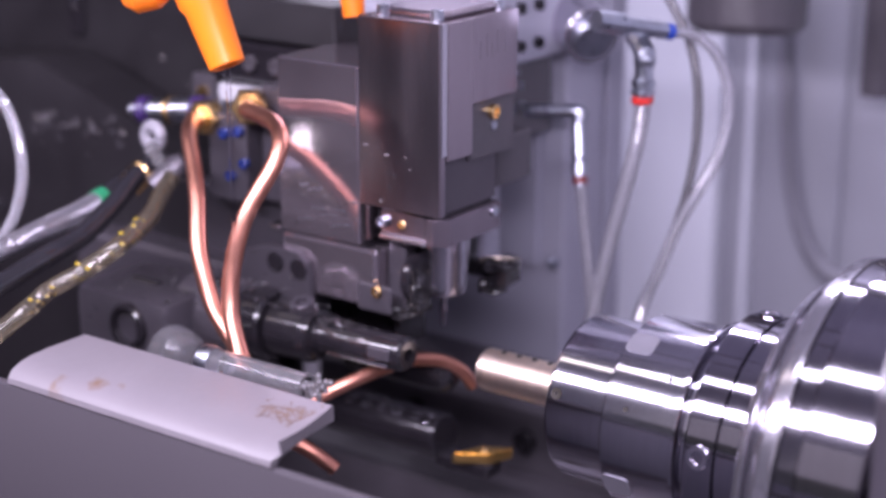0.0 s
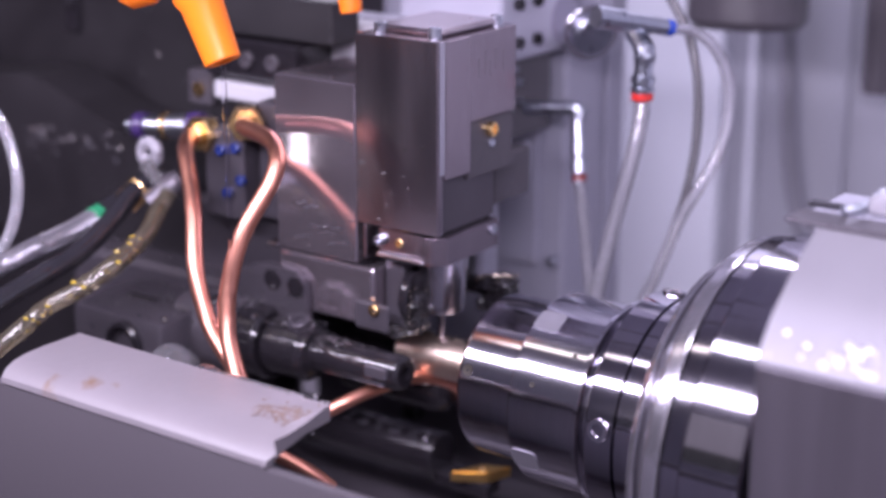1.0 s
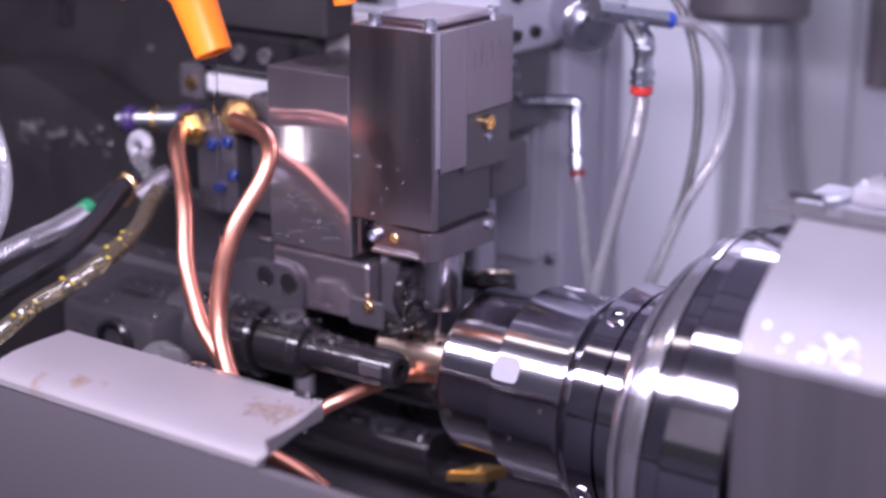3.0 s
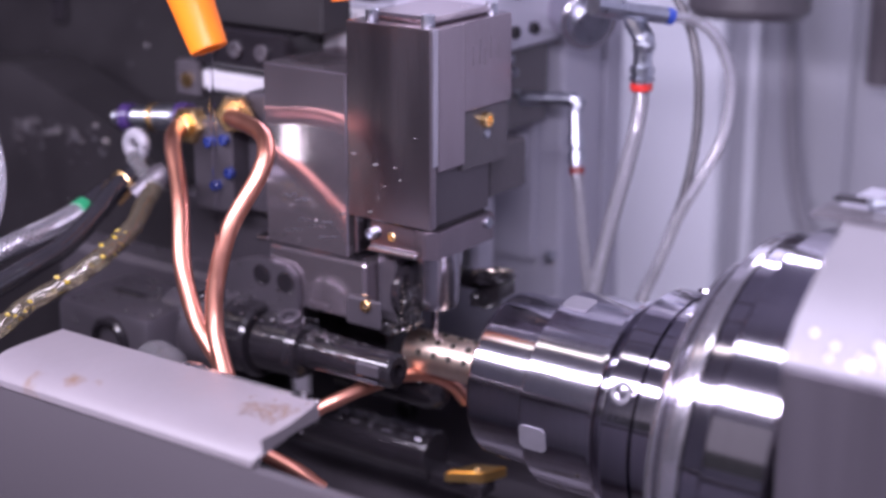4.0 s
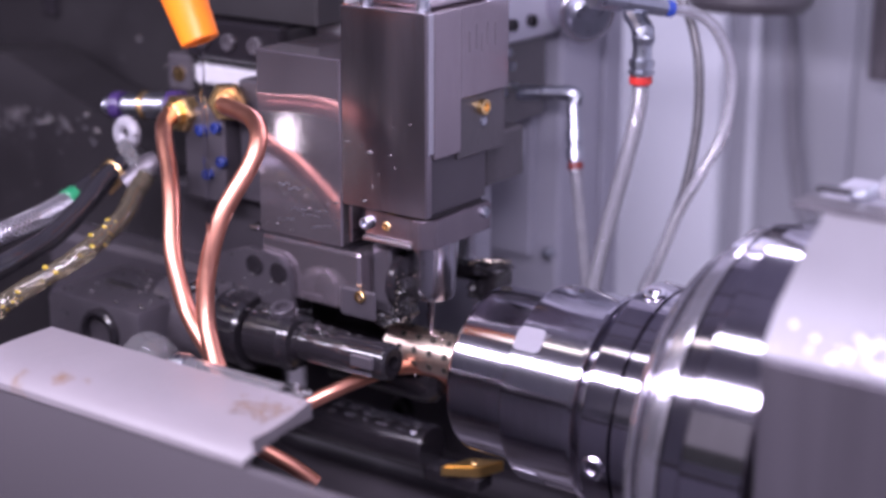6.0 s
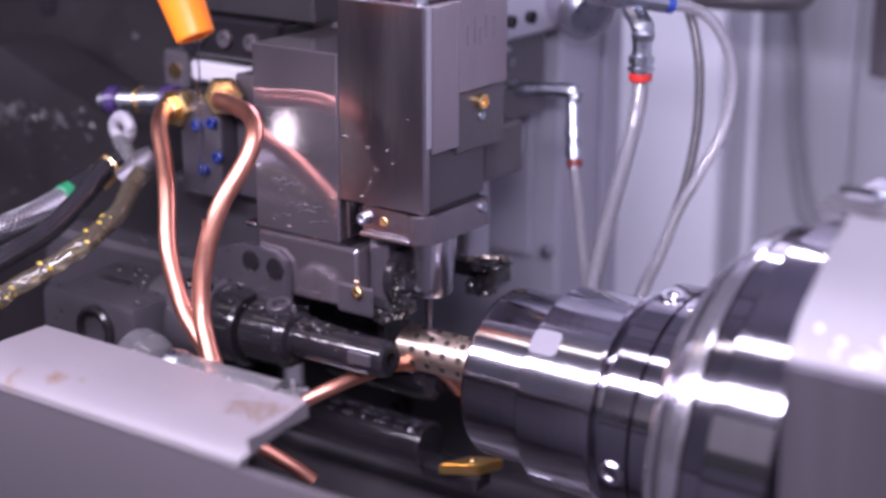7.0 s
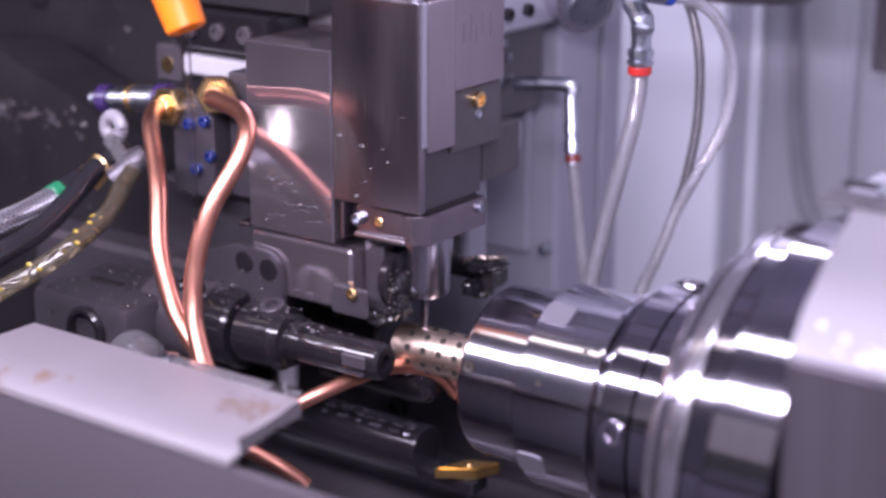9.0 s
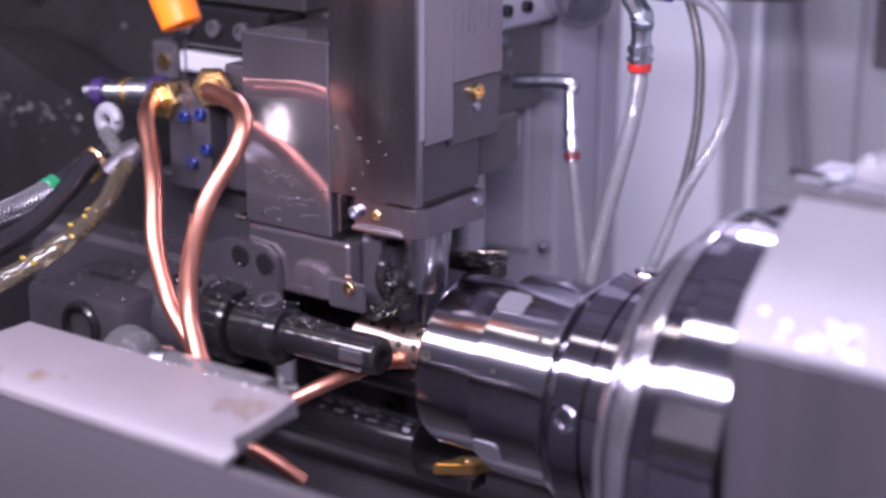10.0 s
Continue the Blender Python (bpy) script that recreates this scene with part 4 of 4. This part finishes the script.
def chuck():
    c = thing("spindle_chuck", AX, "bright turned steel collet chuck with stepped rings", "chuck", moves=CHUCK)
    def ring(name, prof, material, label="", n=96):
        a = prof[0][0]
        dense = [prof[0]]
        for (x0, r0), (x1, r1) in zip(prof, prof[1:]):
            gap = math.hypot(x1 - x0, r1 - r0)
            if gap > 1.2:
                f = 0.25 / gap
                dense += [(x0 + (x1 - x0) * f, r0 + (r1 - r0) * f), (x1 - (x1 - x0) * f, r1 - (r1 - r0) * f)]
            dense.append((x1, r1))
        prof = dense
        return part(name, lathe([((x - a) / 1000, r / 1000) for x, r in prof], on_axis(a), on_axis(a + 10), n), material, c, label)
    nose = ring("nose", [(14.5, 8.6), (14.5, 29.6), (15.4, 30.8), (16.2, 31.0), (40.2, 31.0), (40.6, 30.6), (40.6, 20)], CHROME)
    sleeve = ring("sleeve", [(40.8, 20), (40.8, 35.4), (41.4, 36.0), (68.6, 36.0), (69.2, 35.4), (69.2, 20)], CHROME)
    ring("edge_ring", [(69.4, 20), (69.4, 38.0), (70.0, 38.9), (71.4, 38.9), (72.0, 38.2), (73, 36.0), (75, 35.4), (77, 36.5), (77, 20)], CHROME)
    slots = ring("slot_ring", [(77.2, 20), (77.2, 43.0), (78.2, 44.0), (88.6, 44.0), (88.9, 42.6), (89.8, 42.6), (90.1, 44.0), (101.5, 44.0), (102, 20)], CHROME_DARK)
    ring("flange", [(103.6, 20), (103.6, 59.2), (104.4, 60.3), (106.6, 61.4), (107.2, 61.0), (107.6, 55.0), (111.0, 55.0), (111.0, 20)], RING, "pale satin flange")
    ring("outer_flange", [(111.2, 20), (111.2, 65.0), (114.6, 69.6), (115.4, 70.2), (119.6, 71.0), (120.8, 71.0), (121.2, 20)], RING, "pale satin flange")
    ring("shoulder", [(121.4, 20), (121.4, 70.2), (122.0, 71.2), (128.6, 71.8), (129.0, 71.2), (129.0, 20)], CHROME_DARK)
    ring("body_ring", [(129.2, 20), (129.2, 73.4), (130.0, 74.2), (149.6, 74.4), (150.6, 73.4), (150.6, 20)], CHROME_DARK)
    for a in (62.5, -27.5, 152.5, 242.5):
        bm = box((0.0412, -0.0046, 0.0348), (0.0520, 0.0046, 0.03625), 0)
        bmesh.ops.bevel(bm, geom=[e for e in bm.edges if abs((e.verts[0].co - e.verts[1].co).z) > 0.0003 and abs((e.verts[0].co - e.verts[1].co).x) < 1e-4], offset=0.0022, segments=4, profile=0.5, affect="EDGES")
        bmesh.ops.transform(bm, matrix=Matrix.Translation(on_axis(0)) @ Matrix.Rotation(radians(90 - a), 4, "X"), verts=bm.verts)
        part("key_pad", bm, PALE_METAL, sleeve, "pale matt key pad")
    for x, a, r, k in ((19, 20.4, 31, 1.0), (19, 200.4, 31, 1.0), (50, 22, 36, 0.45), (50, 202, 36, 0.45), (63, 44, 36, 0.4), (63, 224, 36, 0.4)):
        u = Vector((0, -math.cos(radians(a)), math.sin(radians(a))))
        part("pin_hole", lathe([(0, 0), (0, 0.0019 * k), (0.0006, 0.0022 * k), (0.0006, 0.0016 * k), (0.0003, 0)], on_axis(x) + u * (r - 0.4) / 1000, on_axis(x) + u * 0.06, 20), HOLE, nose if r < 35 else sleeve, "small dark pin hole")
    for a in (10, 100, 190, 280):
        u = Vector((0, -math.cos(radians(a)), math.sin(radians(a))))
        part("drive_screw", socket_screw(on_axis(83.4) + u * 0.0425, on_axis(83.4) + u * 0.0450, 0.0042), CHROME, slots)
        part("oil_bead", lathe([(0, 0), (0, 0.0016), (0.0006, 0.0014), (0.0011, 0.0007), (0.0012, 0)], on_axis(75.2) + u * 0.0354, on_axis(75.2) + u * 0.05, 14), DROP, slots, "bead of coolant in the groove")


chuck()


def workpiece():
    w = thing("workpiece_tube", AX, "bronze coloured tube with rows of small drilled holes", "workpiece", moves=CHUCK)
    tube = part("tube", lathe([(0, 0.0068), (0, 0.0081), (0.0003, 0.0084), (0.052, 0.0084), (0.052, 0.0068), (0.0, 0.0068)], on_axis(-31), on_axis(20), 64), BRONZE, w)
    rng = random.Random(12)
    for k in range(6):
        a = 90 + 36 * k
        u = Vector((0, -math.cos(radians(a)), math.sin(radians(a))))
        for x in (-23, -16, -9, -2, 5):
            part("drilled_hole", lathe([(0, 0), (0, 0.00105), (0.00045, 0.00125), (0.0005, 0.0010), (0.00025, 0)], on_axis(x) + u * 0.00825, on_axis(x) + u * 0.02, 14), HOLE, tube)
    bm = bmesh.new()
    for i in range(30):
        a = radians(rng.uniform(100, 300))
        u = Vector((0, -math.cos(a), math.sin(a)))
        bmesh.ops.create_icosphere(bm, subdivisions=1, radius=rng.uniform(0.0002, 0.0005), matrix=Matrix.Translation(on_axis(rng.uniform(-29, 6)) + u * 0.0084))
    tagged(part("chip_crust", bm, CHIP, w, "wet chips on the drilled side"), kind="stuff")


workpiece()


HOUSING_SIDE = mat("grey_housing_side", (0.13, 0.118, 0.14), 0.32, 0.7, 0.55, 60, 0.08, 300, (1, 1, 0.06))


def sheet_along_x(section, x0, x1, material_bevel=0.0):
    """A closed section in y and z, drawn out along x."""
    bm = bmesh.new()
    rings = [[bm.verts.new(V(x, y, z)) for y, z in section] for x in (x0, x1)]
    bm.faces.new(rings[0])
    bm.faces.new(rings[1])
    n = len(section)
    for i in range(n):
        j = (i + 1) % n
        bm.faces.new((rings[0][i], rings[0][j], rings[1][j], rings[1][i]))
    if material_bevel:
        bmesh.ops.bevel(bm, geom=list(bm.edges), offset=material_bevel, segments=2, affect="EDGES")
    return bm


def housing():
    h = thing("spindle_housing", on_axis(200), "grey spindle housing with a bright sloping top face", "housing", moves=HEADSTOCK)
    crest = [(-76, 304.4), (-67.5, 315.4), (-52.5, 327.4), (-37.5, 336.2)]
    part("body", sheet_along_x([(-76, 140), *crest, (20, 337), (60, 337), (60, 140)], 155, 340, 0.0006), HOUSING_SIDE, h)
    over = [(y - 0.5, z + 1.6) for y, z in crest]
    part("sloping_plate", sheet_along_x([(y - 0.1, z + 0.4) for y, z in crest] + over[::-1], 155.2, 340), SLOPE, h, "bright white sloping plate")
    part("top_shelf", box(V(143, -36, 337.2), V(340, -22, 338.6), 0.0006), MANIFOLD, h, "grey top shelf")
    part("back_shelf", box(V(146, -21.8, 337.2), V(340, 4, 338.4), 0.0006), PANEL, h)
    part("top_rail", box(V(143, -19, 338.6), V(156, -14, 339.8), 0.0005), BLACK, h)
    part("pale_block", box(V(163, -19, 338.6), V(340, 6, 345), 0.002, 3), PALE, h, "pale rounded block")
    part("fitting", pipe([V(156, -22, 339.5), V(160, -19, 340), V(163, -15, 342), V(166, -12, 345)], 0.0018, 12, 8, 0.15, 9), SILVER, h, "wet nickel fitting")
    rng = random.Random(2)
    bm = bmesh.new()
    for i in range(26):
        f = rng.uniform(0.05, 0.85) ** 1.4
        bmesh.ops.create_icosphere(bm, subdivisions=2, radius=rng.uniform(0.0006, 0.0017), matrix=Matrix.Translation(V(rng.gauss(184, 7), -76.2 + 8.5 * f, 306.0 + 11 * f)) @ Matrix.Rotation(radians(52), 4, "X") @ Matrix.Diagonal((1, 1, 0.4, 1)))
    tagged(part("coolant_splash", bm, SILVER, h, "splashed coolant drops"), kind="stuff")


housing()


# ---- motions ----
def carriage_height(cycles):
    """Height of the tool carriage: a plunge for each of four holes in every cycle."""
    rows = [(0.0, 4.8), (0.24, 4.8), (0.42, 0.0)]
    for s, holes in cycles:
        for a, b, c, d in holes:
            for dt, z in ((a, 0.0), (b, -3.3), (c, -3.3), (d, 0.0)):
                rows.append((s + dt, z))
    return rows


FIRST_HOLE = (0.30, 0.46, 0.53, 0.60)
HOLES = ((0.23, 0.41, 0.45, 0.53), (0.62, 0.82, 0.86, 0.91), (0.97, 1.14, 1.22, 1.29), (1.37, 1.53, 1.62, 1.70))
CYCLES = (0.18, 1.88, 3.58, 5.30, 7.00, 8.68)


def motions():
    z_rows = [r for r in carriage_height([(s, HOLES if k else (FIRST_HOLE, *HOLES[1:])) for k, s in enumerate(CYCLES)]) if r[0] <= 10.0]
    z_rows.append((10.05, 0.0))
    for ob in CARRIAGE:
        b = BASE[ob.name]
        walk(ob, [(t, Matrix.Translation(b + V(0, 0, z))) for t, z in z_rows])
    slide = [(0.0, 52.0, 0.0), (0.10, 29.0, 0.0)]
    for k, s in enumerate(CYCLES):
        slide += [(s + (0.02, 0.05, 0.05, 0.05, 0.005, 0.05)[k], 21.0, 36.0 * max(k - 1, 0)), (s + 0.20, 21.0, 36.0 * k), (s + 0.50, 21.0, 36.0 * k), (s + 0.59, 14.0, 36.0 * k), (s + 0.87, 14.0, 36.0 * k), (s + 0.96, 7.0, 36.0 * k),
                  (s + (1.23 if k else 1.27), 7.0, 36.0 * k), (s + (1.32 if k else 1.36), 0.0, 36.0 * k), (s + 1.62, 0.0, 36.0 * k)]
    slide = [r for r in slide if r[0] < 10.0] + [(10.05, 0.0, 180.0)]
    for ob in CHUCK:
        walk(ob, [(t, pose(x / 1000, 0, ZC, rx)) for t, x, rx in slide])
    for ob in HEADSTOCK:
        b = BASE[ob.name]
        walk(ob, [(t, Matrix.Translation(b + V(x, 0, 0))) for t, x, rx in slide])


motions()
